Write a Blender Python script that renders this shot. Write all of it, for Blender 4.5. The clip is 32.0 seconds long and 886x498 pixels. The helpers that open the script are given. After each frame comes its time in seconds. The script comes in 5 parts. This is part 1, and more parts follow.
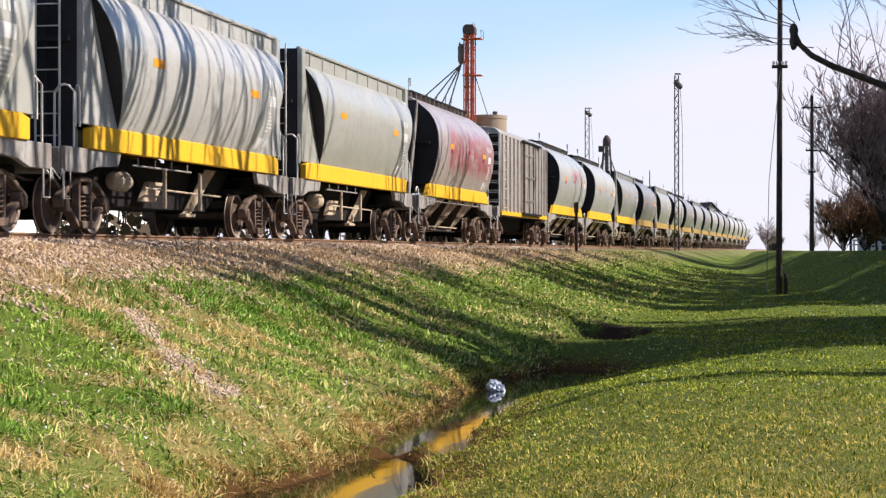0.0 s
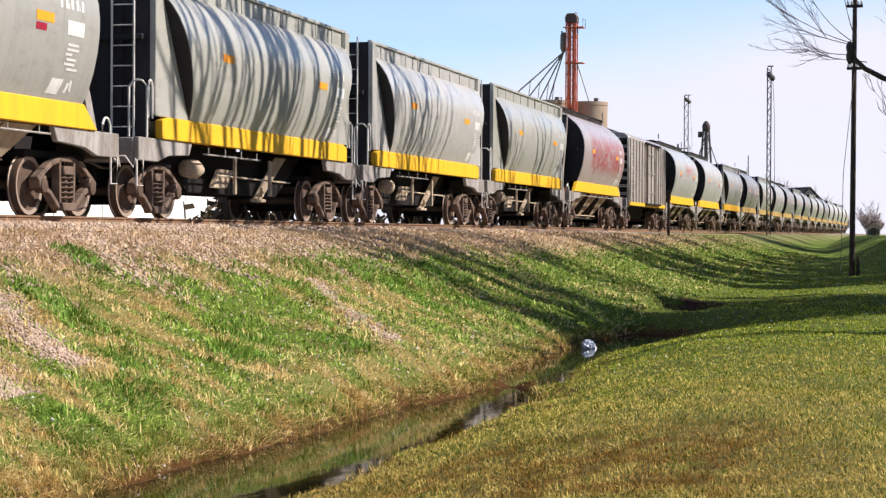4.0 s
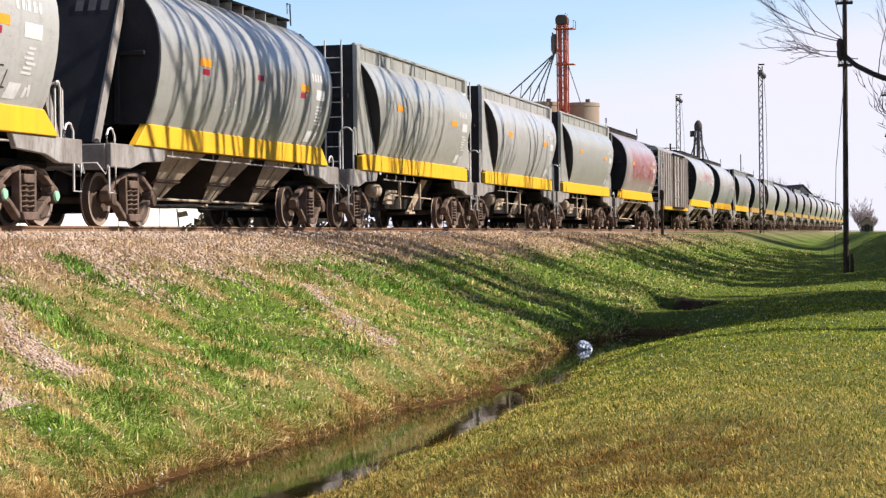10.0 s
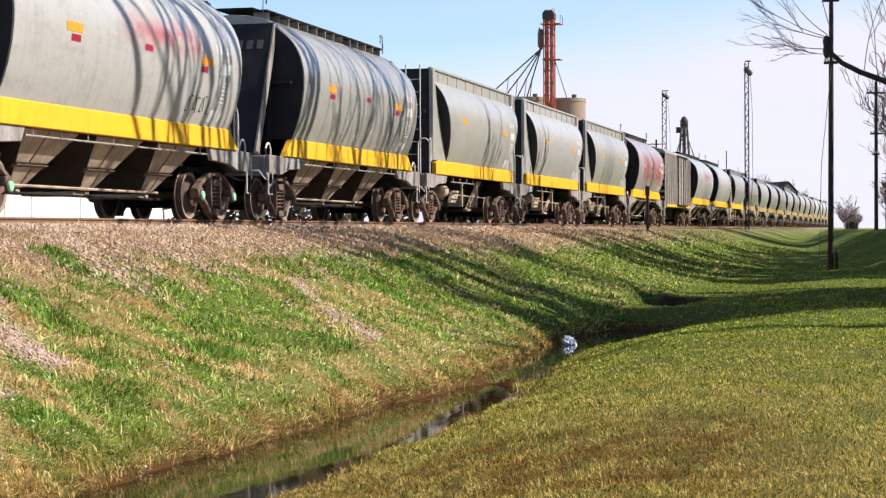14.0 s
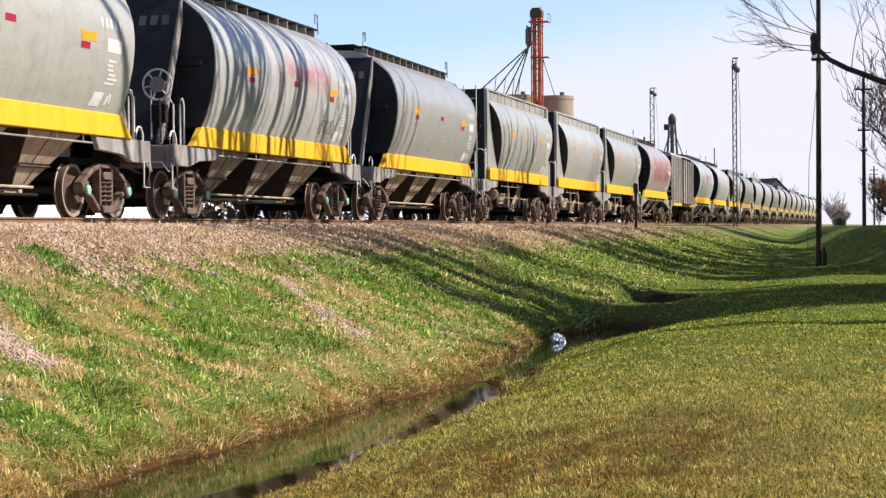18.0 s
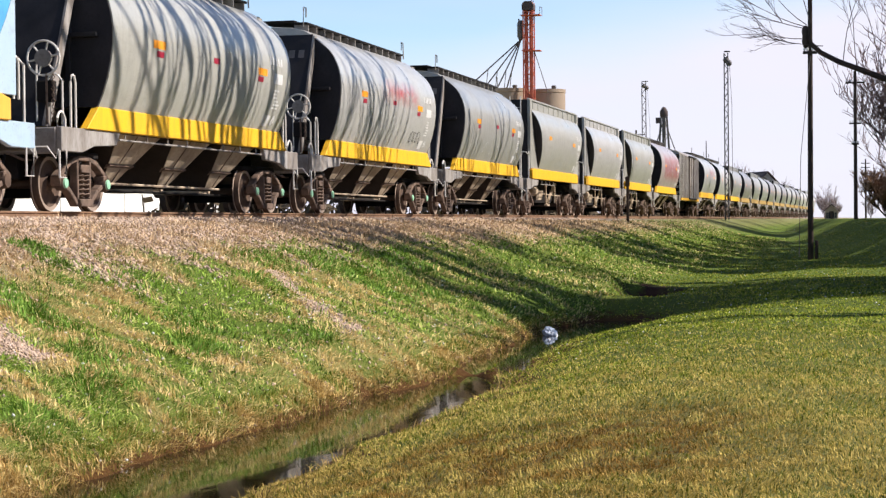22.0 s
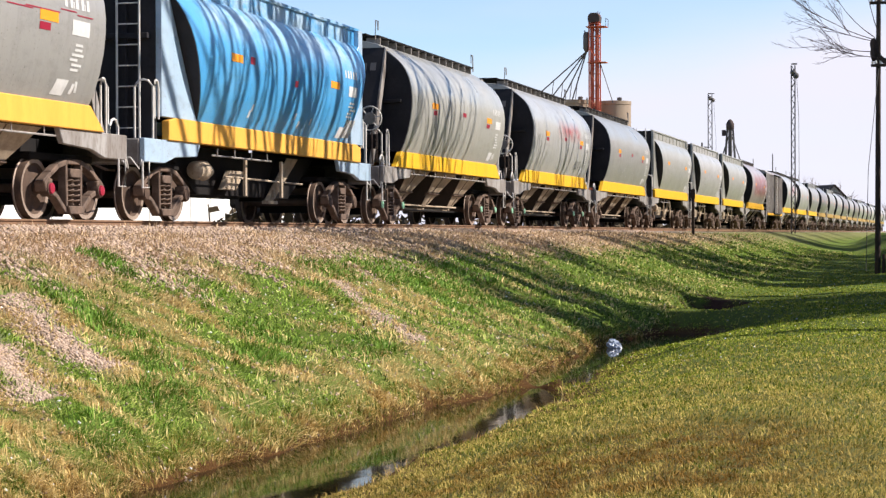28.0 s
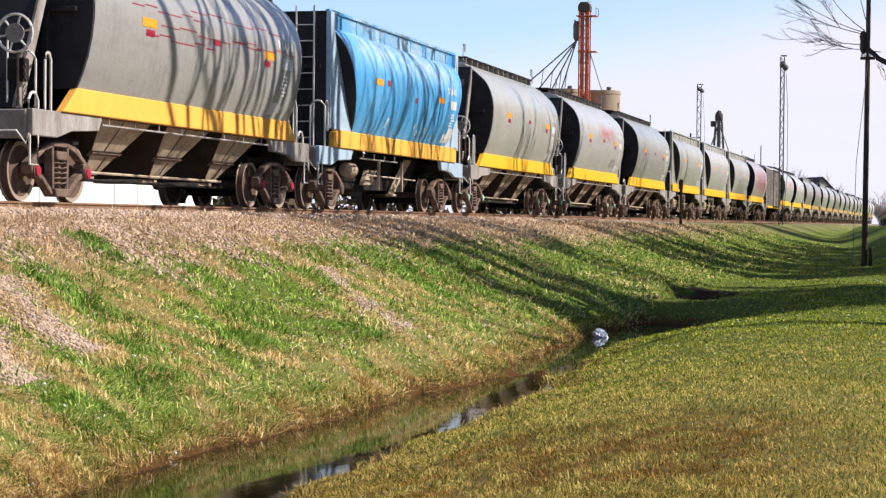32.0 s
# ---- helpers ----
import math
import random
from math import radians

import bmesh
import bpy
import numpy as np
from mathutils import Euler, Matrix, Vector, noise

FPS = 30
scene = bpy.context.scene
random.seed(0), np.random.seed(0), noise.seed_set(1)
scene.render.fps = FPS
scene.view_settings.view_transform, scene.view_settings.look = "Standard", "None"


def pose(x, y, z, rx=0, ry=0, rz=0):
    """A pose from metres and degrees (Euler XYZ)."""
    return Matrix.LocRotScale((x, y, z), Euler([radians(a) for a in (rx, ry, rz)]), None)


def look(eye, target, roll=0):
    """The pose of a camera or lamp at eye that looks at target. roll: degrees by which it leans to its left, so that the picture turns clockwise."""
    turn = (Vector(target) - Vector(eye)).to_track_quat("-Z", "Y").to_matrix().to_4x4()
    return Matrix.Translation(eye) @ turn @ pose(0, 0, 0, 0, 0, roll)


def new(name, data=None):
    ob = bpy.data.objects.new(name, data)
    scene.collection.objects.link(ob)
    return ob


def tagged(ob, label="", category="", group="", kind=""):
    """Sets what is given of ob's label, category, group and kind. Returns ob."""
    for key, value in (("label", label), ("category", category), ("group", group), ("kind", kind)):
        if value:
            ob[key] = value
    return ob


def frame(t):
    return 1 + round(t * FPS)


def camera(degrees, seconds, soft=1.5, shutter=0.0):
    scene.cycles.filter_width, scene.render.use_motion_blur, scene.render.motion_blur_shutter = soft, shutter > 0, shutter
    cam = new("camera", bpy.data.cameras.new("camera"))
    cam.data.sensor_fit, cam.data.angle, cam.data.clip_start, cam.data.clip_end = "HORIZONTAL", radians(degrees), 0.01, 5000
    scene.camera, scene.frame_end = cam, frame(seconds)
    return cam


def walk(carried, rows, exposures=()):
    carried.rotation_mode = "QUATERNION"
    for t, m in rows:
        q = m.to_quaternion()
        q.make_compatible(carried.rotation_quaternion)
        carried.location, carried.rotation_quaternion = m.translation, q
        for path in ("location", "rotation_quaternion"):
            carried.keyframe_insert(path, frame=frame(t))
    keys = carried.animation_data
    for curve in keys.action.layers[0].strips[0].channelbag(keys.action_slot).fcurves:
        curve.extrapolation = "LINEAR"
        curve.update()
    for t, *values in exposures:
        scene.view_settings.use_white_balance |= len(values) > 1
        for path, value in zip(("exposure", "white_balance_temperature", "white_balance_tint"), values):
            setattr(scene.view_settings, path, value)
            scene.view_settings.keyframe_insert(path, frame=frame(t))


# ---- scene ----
# ---- camera ----
cam = camera(26.0, 32.0, soft=1.35)
ROWS = [
    (0.0, pose(-1.357, 7.195, 1.50, 90.063, 0.041, 11.130)), (0.5, pose(-0.560, 2.90, 1.54, 89.350, -0.240, 11.070)),
    (1.0, pose(0, 0, 1.55, 89.481, -0.482, 12.119)), (1.5, pose(0, 0, 1.55, 89.663, 0.058, 12.985)),
    (2.0, pose(0, 0, 1.55, 89.754, -0.124, 13.523)), (2.5, pose(0, 0, 1.55, 89.800, -0.213, 13.708)),
    (3.0, pose(0, 0, 1.55, 89.800, -0.349, 14.125)), (3.5, pose(0, 0, 1.55, 89.620, -0.347, 14.168)),
    (5.5, pose(0, 0, 1.55, 89.479, 0.009, 14.034)), (6.0, pose(0, 0, 1.55, 89.460, 0.005, 14.069)),
    (6.5, pose(0, 0, 1.55, 89.429, 0.186, 14.114)), (7.0, pose(0, 0, 1.55, 89.374, 0.437, 14.184)),
    (7.5, pose(0, 0, 1.55, 89.363, 0.359, 14.248)), (8.0, pose(0, 0, 1.55, 89.321, 0.312, 14.281)),
    (8.5, pose(0, 0, 1.55, 89.336, 0.260, 14.230)), (9.0, pose(0, 0, 1.55, 89.476, 0.293, 14.165)),
    (9.5, pose(0, 0, 1.55, 89.605, 0.440, 14.106)), (10.0, pose(0, 0, 1.55, 89.626, 0.672, 13.967)),
    (10.5, pose(0, 0, 1.55, 89.563, 0.489, 13.832)), (11.0, pose(0, 0, 1.55, 89.450, 0.374, 13.680)),
    (11.5, pose(0, 0, 1.55, 89.482, 0.241, 13.585)), (12.0, pose(0, 0, 1.55, 89.508, 0.235, 13.591)),
    (12.5, pose(0, 0, 1.55, 89.545, 0.546, 13.634)), (13.0, pose(0, 0, 1.55, 89.520, 0.800, 13.631)),
    (13.5, pose(0, 0, 1.55, 89.476, 0.487, 13.579)), (14.0, pose(0, 0, 1.55, 89.455, 0.270, 13.532)),
    (14.5, pose(0, 0, 1.55, 89.486, 0.166, 13.523)), (16.5, pose(0, 0, 1.55, 89.423, 0.357, 13.337)),
    (17.0, pose(0, 0, 1.55, 89.398, 0.481, 13.274)), (17.5, pose(0, 0, 1.55, 89.425, 0.302, 13.222)),
    (18.0, pose(0, 0, 1.55, 89.395, 0.505, 13.189)), (18.5, pose(0, 0, 1.55, 89.312, 0.713, 13.118)),
    (19.0, pose(0, 0, 1.55, 89.269, 0.522, 13.100)), (19.5, pose(0, 0, 1.55, 89.237, 0.404, 13.077)),
    (20.0, pose(0, 0, 1.55, 89.260, 0.313, 13.066)), (20.5, pose(0, 0, 1.55, 89.302, 0.203, 13.079)),
    (21.0, pose(0, 0, 1.55, 89.314, 0.401, 13.173)), (21.5, pose(0, 0, 1.55, 89.222, 0.500, 12.948)),
    (22.0, pose(0, 0, 1.55, 89.199, 0.556, 12.949)), (22.5, pose(0, 0, 1.55, 89.108, 0.497, 12.980)),
    (23.0, pose(0, 0, 1.55, 89.237, 0.493, 13.006)), (23.5, pose(0, 0, 1.55, 89.416, 0.454, 13.334)),
    (24.0, pose(0, 0, 1.55, 89.518, 0.853, 13.709)), (24.5, pose(0, 0, 1.55, 89.464, 1.009, 13.950)),
    (25.0, pose(0, 0, 1.55, 89.377, 0.849, 14.340)), (25.5, pose(0, 0, 1.55, 89.421, 0.612, 14.631)),
    (26.0, pose(0, 0, 1.55, 89.530, 0.675, 14.873)), (26.5, pose(0, 0, 1.55, 89.559, 0.814, 15.079)),
    (28.5, pose(0, 0, 1.55, 89.581, -0.064, 14.786)), (29.0, pose(0, 0, 1.55, 89.628, -0.181, 14.757)),
    (29.5, pose(0, 0, 1.55, 89.594, -0.132, 14.748)), (30.0, pose(0, 0, 1.55, 89.221, 0.153, 14.704)),
    (30.5, pose(0, 0, 1.55, 88.675, 0.334, 14.644)), (31.0, pose(0, 0, 1.55, 88.590, -0.129, 14.488)),
    (31.5, pose(0, 0, 1.55, 88.859, -0.347, 14.465)), (32.0, pose(0, 0, 1.55, 89.173, -0.529, 14.506)),
]
walk(cam, ROWS, ((0.0, 0.61, 6450, 14), (32.0, 0.61, 6450, 14)))

# ---- world, sun ----
SUN_TO = Vector((0.955, 0.26, 0.0)).normalized()   # level direction towards the sun
SUN_EL = 39.0
world = bpy.data.worlds.new("sky")
scene.world = world
world.use_nodes = True
wn, wl = world.node_tree.nodes, world.node_tree.links
sky = wn.new("ShaderNodeTexSky")
sky.sky_type, sky.sun_disc = "NISHITA", False
sky.sun_elevation = radians(SUN_EL)
sky.sun_rotation = math.atan2(SUN_TO.x, SUN_TO.y)
sky.air_density, sky.dust_density, sky.ozone_density = 1.0, 0.0, 3.0
coord = wn.new("ShaderNodeTexCoord")
stretch = wn.new("ShaderNodeMapping")
stretch.inputs["Scale"].default_value = (2.2, 2.2, 11.0)
cloud = wn.new("ShaderNodeTexNoise")
cloud.inputs["Scale"].default_value, cloud.inputs["Detail"].default_value = 1.5, 5.0
tilt = wn.new("ShaderNodeVectorMath")    # the sheet of thin cloud stands a little higher towards the east
tilt.operation = "DOT_PRODUCT"
tilt.inputs[1].default_value = (-0.15, 0.0, 1.0)
veil = wn.new("ShaderNodeMapRange")      # thin cloud closes in towards the horizon
veil.interpolation_type = "SMOOTHSTEP"
for key, value in (("From Min", 0.088), ("From Max", 0.142), ("To Min", 0.98), ("To Max", 0.06)):
    veil.inputs[key].default_value = value
spread = wn.new("ShaderNodeMapRange")
for key, value in (("From Min", 0.35), ("From Max", 0.65), ("To Min", -0.14), ("To Max", 0.16)):
    spread.inputs[key].default_value = value
add = wn.new("ShaderNodeMath")
add.use_clamp = True
white = wn.new("ShaderNodeMix")
white.data_type = "RGBA"
white.inputs["B"].default_value = (11.3, 11.35, 12.75, 1)
wl.new(coord.outputs["Generated"], stretch.inputs["Vector"])
wl.new(stretch.outputs["Vector"], cloud.inputs["Vector"])
wl.new(coord.outputs["Generated"], tilt.inputs[0])
wl.new(tilt.outputs["Value"], veil.inputs["Value"])
wl.new(cloud.outputs["Fac"], spread.inputs["Value"])
wl.new(veil.outputs["Result"], add.inputs[0])
wl.new(spread.outputs["Result"], add.inputs[1])
wl.new(add.outputs["Value"], white.inputs["Factor"])
clear = wn.new("ShaderNodeMix")
clear.data_type, clear.blend_type = "RGBA", "MULTIPLY"
clear.inputs["Factor"].default_value = 1.0
clear.inputs["B"].default_value = (0.97, 1.07, 1.19, 1)
haze = wn.new("ShaderNodeMapRange")      # the clear sky pales low down
height = wn.new("ShaderNodeSeparateXYZ")
for key, value in (("From Min", 0.14), ("From Max", 0.5), ("To Min", 1.85), ("To Max", 1.0)):
    haze.inputs[key].default_value = value
pale = wn.new("ShaderNodeVectorMath")
pale.operation = "SCALE"
wl.new(coord.outputs["Generated"], height.inputs["Vector"])
wl.new(height.outputs["Z"], haze.inputs["Value"])
wl.new(sky.outputs["Color"], clear.inputs["A"])
wl.new(clear.outputs["Result"], pale.inputs[0])
wl.new(haze.outputs["Result"], pale.inputs["Scale"])
wl.new(pale.outputs["Vector"], white.inputs["A"])
wl.new(white.outputs["Result"], wn["Background"].inputs["Color"])
wn["Background"].inputs["Strength"].default_value = 0.052
sun = new("sun", bpy.data.lights.new("sun", "SUN"))
sun.data.energy, sun.data.angle, sun.data.color = 5.0, radians(0.3), (1.0, 0.925, 0.81)
sun.matrix_world = look(Vector((0, 0, 60)), Vector((0, 0, 60)) - SUN_TO * math.cos(radians(SUN_EL)) - Vector((0, 0, math.sin(radians(SUN_EL)))))


# ---- materials ----
class Nodes:
    """A node material under way: n() adds a node, link() joins sockets."""

    def __init__(self, name, rough=0.6, metal=0.0):
        self.mat = bpy.data.materials.new(name)
        self.mat.use_nodes = True
        self.tree = self.mat.node_tree
        self.bsdf = self.tree.nodes["Principled BSDF"]
        self.bsdf.inputs["Roughness"].default_value = rough
        self.bsdf.inputs["Metallic"].default_value = metal

    def n(self, kind, **values):
        node = self.tree.nodes.new("ShaderNode" + kind)
        for key, value in values.items():
            node.inputs[key.replace("_", " ")].default_value = value
        return node

    def link(self, a, b):
        self.tree.links.new(a, b)

    def coords(self, which="Object", scale=(1, 1, 1)):
        c, m = self.n("TexCoord"), self.n("Mapping", Scale=scale)
        self.link(c.outputs[which], m.inputs["Vector"])
        return m.outputs["Vector"]

    def noise(self, scale, detail=4.0, stretch=(1, 1, 1), which="Object", rough=0.55):
        t = self.n("TexNoise", Scale=scale, Detail=detail, Roughness=rough)
        self.link(self.coords(which, stretch), t.inputs["Vector"])
        return t.outputs["Fac"]

    def span(self, value, a, b, lo=0.0, hi=1.0):
        r = self.n("MapRange", From_Min=a, From_Max=b, To_Min=lo, To_Max=hi)
        self.link(value, r.inputs["Value"])
        return r.outputs["Result"]

    def mix(self, fac, a, b, mode="MIX"):
        m = self.tree.nodes.new("ShaderNodeMix")
        m.data_type, m.blend_type = "RGBA", mode
        for value, key in ((fac, "Factor"), (a, "A"), (b, "B")):
            if isinstance(value, (int, float)):
                m.inputs[key].default_value = value
            elif isinstance(value, tuple):
                m.inputs[key].default_value = (*value, 1)
            else:
                self.link(value, m.inputs[key])
        return m.outputs["Result"]

    def math(self, op, a, b):
        m = self.tree.nodes.new("ShaderNodeMath")
        m.operation, m.use_clamp = op, True
        for i, value in enumerate((a, b)):
            if isinstance(value, (int, float)):
                m.inputs[i].default_value = value
            else:
                self.link(value, m.inputs[i])
        return m.outputs["Value"]

    def done(self, colour, bump=None, strength=0.3, distance=0.02, rough=None):
        if isinstance(colour, tuple):
            self.bsdf.inputs["Base Color"].default_value = (*colour, 1)
        else:
            self.link(colour, self.bsdf.inputs["Base Color"])
        if rough is not None:
            self.link(rough, self.bsdf.inputs["Roughness"])
        if bump is not None:
            b = self.n("Bump", Strength=strength, Distance=distance)
            self.link(bump, b.inputs["Height"])
            self.link(b.outputs["Normal"], self.bsdf.inputs["Normal"])
        return self.mat


def worn(name, colour, dark, rough=0.55, metal=0.0, scale=3.0, amount=0.6, stretch=(1, 1, 1), bump=0.12):
    """Paint, wood or metal with broad stains and fine grain."""
    k = Nodes(name, rough, metal)
    k.bsdf.inputs["Specular IOR Level"].default_value = 0.5 if rough < 0.45 else 0.2
    broad = k.noise(scale, 5.0, stretch)
    fine = k.noise(scale * 9, 3.0, stretch)
    c = k.mix(k.span(broad, 0.35, 0.72, 0.0, amount), colour, dark)
    c = k.mix(k.span(fine, 0.5, 0.75, 0.0, amount * 0.7), c, dark)
    return k.done(c, fine, bump, 0.01)


def car_paint(name, colour, dust, patch=None, patch_area=None):
    """Weathered car paint: streaks that run down, dust near the bottom of the seams, chips, and on some cars a second
    field: faded red paint, and on the blue car painted sheen.
    """
    k = Nodes(name, 0.42)
    k.bsdf.inputs["Coat Weight"].default_value = 0.45
    k.bsdf.inputs["Coat Roughness"].default_value = 0.24
    broad = k.noise(0.7, 5.0)
    streak = k.noise(1.0, 5.0, (1.0, 7.0, 0.55))
    fine = k.noise(24.0, 3.0)
    base = colour
    if patch:
        sep = k.n("SeparateXYZ")
        k.link(k.coords(), sep.inputs["Vector"])
        y0, y1, z0, z1 = patch_area
        inside = k.math("MULTIPLY", k.span(sep.outputs["Y"], y0, y0 + 0.7), k.span(sep.outputs["Y"], y1, y1 - 0.7))
        inside = k.math("MULTIPLY", inside, k.math("MULTIPLY", k.span(sep.outputs["Z"], z0, z0 + 0.4), k.span(sep.outputs["Z"], z1, z1 - 0.4)))
        wear = k.span(k.noise(1.7, 8.0, (1, 0.8, 1.5), rough=0.7), 0.35, 0.54)
        # Greens lose their bright end between 28 and 52 m out.
        base = k.mix(k.math("MULTIPLY", inside, wear), colour, patch)
    c = k.mix(k.span(broad, 0.35, 0.7, 0.0, 0.5), base, dust)
    c = k.mix(k.span(k.noise(2.6, 8.0, (1.0, 0.8, 1.6), rough=0.68), 0.50, 0.66, 0.0, 0.35), c, tuple(v * 0.55 for v in dust))      # grime
    c = k.mix(k.span(streak, 0.52, 0.74, 0.0, 0.24), c, tuple(v * 0.45 for v in dust))
    c = k.mix(k.span(k.noise(9.0, 5.0, (1.0, 0.35, 2.2), rough=0.7), 0.62, 0.74, 0.0, 0.28), c, tuple(min(1.0, v * 1.6) for v in dust))   # chalky scuffs
    c = k.mix(k.span(fine, 0.63, 0.72, 0.0, 0.6), c, (0.12, 0.10, 0.08))
    dents = k.mix(0.5, k.noise(1.0, 3.0, (0.8, 2.6, 0.30)), k.noise(3.0, 4.0))      # sheets wavy between their frames
    return k.done(c, dents, 0.34, 0.05, k.span(broad, 0.3, 0.7, 0.26, 0.46))


M_GREY = car_paint("paint_grey", (0.34, 0.34, 0.32), (0.36, 0.345, 0.315))
M_LIGHT = car_paint("paint_light_grey", (0.465, 0.46, 0.445), (0.435, 0.415, 0.385))
M_GREEN = car_paint("paint_green_grey", (0.395, 0.395, 0.36), (0.425, 0.405, 0.365))
M_MAUVE = car_paint("paint_mauve_grey", (0.315, 0.31, 0.30), (0.32, 0.31, 0.29))
# Dark grey that carries the tree shade over the far cars.
M_SHADE_GREY = car_paint("paint_shade_grey", (0.23, 0.215, 0.21), (0.28, 0.255, 0.23))
M_RED = car_paint("paint_faded_red", (0.43, 0.355, 0.345), (0.39, 0.34, 0.325), (0.36, 0.055, 0.065), (-3.6, 5.4, 2.1, 3.9))
M_SCRAWL = car_paint("paint_red_marks", (0.445, 0.445, 0.43), (0.425, 0.41, 0.38), (0.45, 0.07, 0.07), (-1.2, 3.2, 2.9, 3.7))
# The pale upper field paints in the sheen along the blue bulge.
M_BLUE = car_paint("paint_blue", (0.065, 0.35, 0.70), (0.17, 0.46, 0.74), (0.44, 0.58, 0.70), (-4.6, 5.2, 3.30, 4.9))
M_WHITE = car_paint("paint_pale_blue", (0.40, 0.55, 0.70), (0.48, 0.55, 0.62))
M_BROWN = car_paint("paint_box_grey", (0.44, 0.40, 0.37), (0.25, 0.21, 0.185))
M_YELLOW = worn("paint_yellow", (0.82, 0.46, 0.025), (0.50, 0.29, 0.04), 0.5, 0, 1.6, 0.45, (1, 3, 0.6))
M_AMBER = worn("paint_amber", (0.86, 0.44, 0.08), (0.60, 0.30, 0.05), 0.5, 0, 1.6, 0.45, (1, 3, 0.6))
# Sill yellow dulled to carry the shade far down the train.
M_SHADE_YELLOW = worn("paint_shade_yellow", (0.46, 0.30, 0.09), (0.22, 0.15, 0.07), 0.6, 0, 2.0, 0.7)
M_FRAME = worn("frame_steel", (0.30, 0.29, 0.275), (0.13, 0.10, 0.085), 0.6, 0, 2.5, 0.8)
# Near-black of dark parts; under the cars it stands for deep shade.
M_DARK = worn("underframe_shade_black", (0.011, 0.010, 0.011), (0.020, 0.016, 0.014), 0.8, 0, 4.0, 0.7)
M_BOGIE = worn("bogie_steel", (0.21, 0.145, 0.11), (0.065, 0.05, 0.042), 0.75, 0, 5.0, 0.9)
# Rust darkened so that wheel faces and treads read as shaded.
M_WHEEL = worn("wheel_rust_shaded", (0.115, 0.075, 0.055), (0.05, 0.035, 0.028), 0.7, 0, 6.0, 0.7)
M_RIM_PALE = worn("wheel_rim", (0.46, 0.36, 0.29), (0.26, 0.19, 0.145), 0.4, 0.35, 8.0, 0.5)
M_PLATE = worn("plate_pale_grey", (0.38, 0.365, 0.35), (0.14, 0.11, 0.09), 0.55, 0, 1.8, 0.9, (1, 1.5, 0.5))
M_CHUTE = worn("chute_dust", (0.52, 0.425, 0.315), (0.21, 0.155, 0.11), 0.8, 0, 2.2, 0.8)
# Dark copy of the funnel steel, for sides turned from the sun.
M_FUNNEL_SHADE = worn("funnel_shade", (0.045, 0.033, 0.026), (0.022, 0.017, 0.014), 0.85, 0, 2.2, 0.8)
M_RAILING = worn("railing_white", (0.72, 0.71, 0.68), (0.40, 0.34, 0.29), 0.5, 0, 6.0, 0.5)
M_RUST = worn("rail_rust", (0.26, 0.155, 0.095), (0.14, 0.09, 0.06), 0.7, 0.2, 6.0, 0.7)
M_TIE = worn("sleeper_wood", (0.17, 0.125, 0.09), (0.08, 0.06, 0.045), 0.9, 0, 5.0, 0.8, (6, 1, 1))
M_POLE = worn("pole_wood", (0.075, 0.055, 0.045), (0.035, 0.028, 0.024), 0.9, 0, 3.0, 0.8, (4, 4, 0.5))
M_MAST = worn("mast_steel", (0.16, 0.15, 0.145), (0.09, 0.08, 0.075), 0.6, 0.3, 5.0, 0.6)
M_ORANGE = worn("tower_orange", (0.56, 0.145, 0.085), (0.40, 0.12, 0.08), 0.6, 0, 0.5, 0.6)
M_SILO = worn("silo_concrete", (0.38, 0.295, 0.22), (0.25, 0.20, 0.155), 0.9, 0, 0.25, 0.6, (1, 1, 0.3))
M_ROOF = worn("roof_tile", (0.10, 0.075, 0.07), (0.06, 0.05, 0.05), 0.85, 0, 1.2, 0.6)
M_WALL = worn("house_plaster", (0.60, 0.56, 0.50), (0.42, 0.38, 0.33), 0.9, 0, 0.6, 0.5)
M_WHITEWALL = worn("white_wall", (0.80, 0.80, 0.79), (0.66, 0.65, 0.63), 0.85, 0, 0.4, 0.4)
M_GLASS = worn("window_dark", (0.03, 0.035, 0.04), (0.05, 0.05, 0.055), 0.15, 0, 1.0, 0.3)
M_BARK = worn("bark", (0.085, 0.062, 0.052), (0.04, 0.03, 0.027), 0.9, 0, 6.0, 0.8, (1, 1, 0.3), 0.4)
M_TWIG = worn("twig", (0.15, 0.105, 0.095), (0.09, 0.065, 0.06), 0.9, 0, 2.0, 0.6)
M_HAZE = worn("far_twigs", (0.30, 0.205, 0.195), (0.20, 0.14, 0.135), 0.9, 0, 0.3, 0.6)
# Twig colour lifted to carry the haze of the far plain.
M_HAZED_TWIG = worn("hazed_far_twigs", (0.46, 0.39, 0.39), (0.34, 0.28, 0.28), 0.9, 0, 0.3, 0.6)
M_REDBUSH = worn("russet_twigs", (0.32, 0.19, 0.125), (0.20, 0.12, 0.085), 0.9, 0, 0.6, 0.6)
# Car ends turn from the sun; their shade is put into this near-black.
M_END_SHADE = worn("end_shade_steel", (0.032, 0.031, 0.036), (0.016, 0.016, 0.018), 0.75, 0, 2.0, 0.7)
M_ORANGE_TAG = worn("tag_orange", (0.90, 0.33, 0.02), (0.7, 0.28, 0.03), 0.4, 0, 5, 0.3)
M_RED_TAG = worn("tag_red", (0.34, 0.018, 0.045), (0.25, 0.02, 0.04), 0.4, 0, 5, 0.3)
M_WHITE_TAG = worn("tag_white", (0.66, 0.66, 0.65), (0.36, 0.36, 0.36), 0.5, 0, 5, 0.4)
M_MINT = worn("mint_paint", (0.32, 0.62, 0.42), (0.2, 0.4, 0.28), 0.5, 0, 6, 0.5)
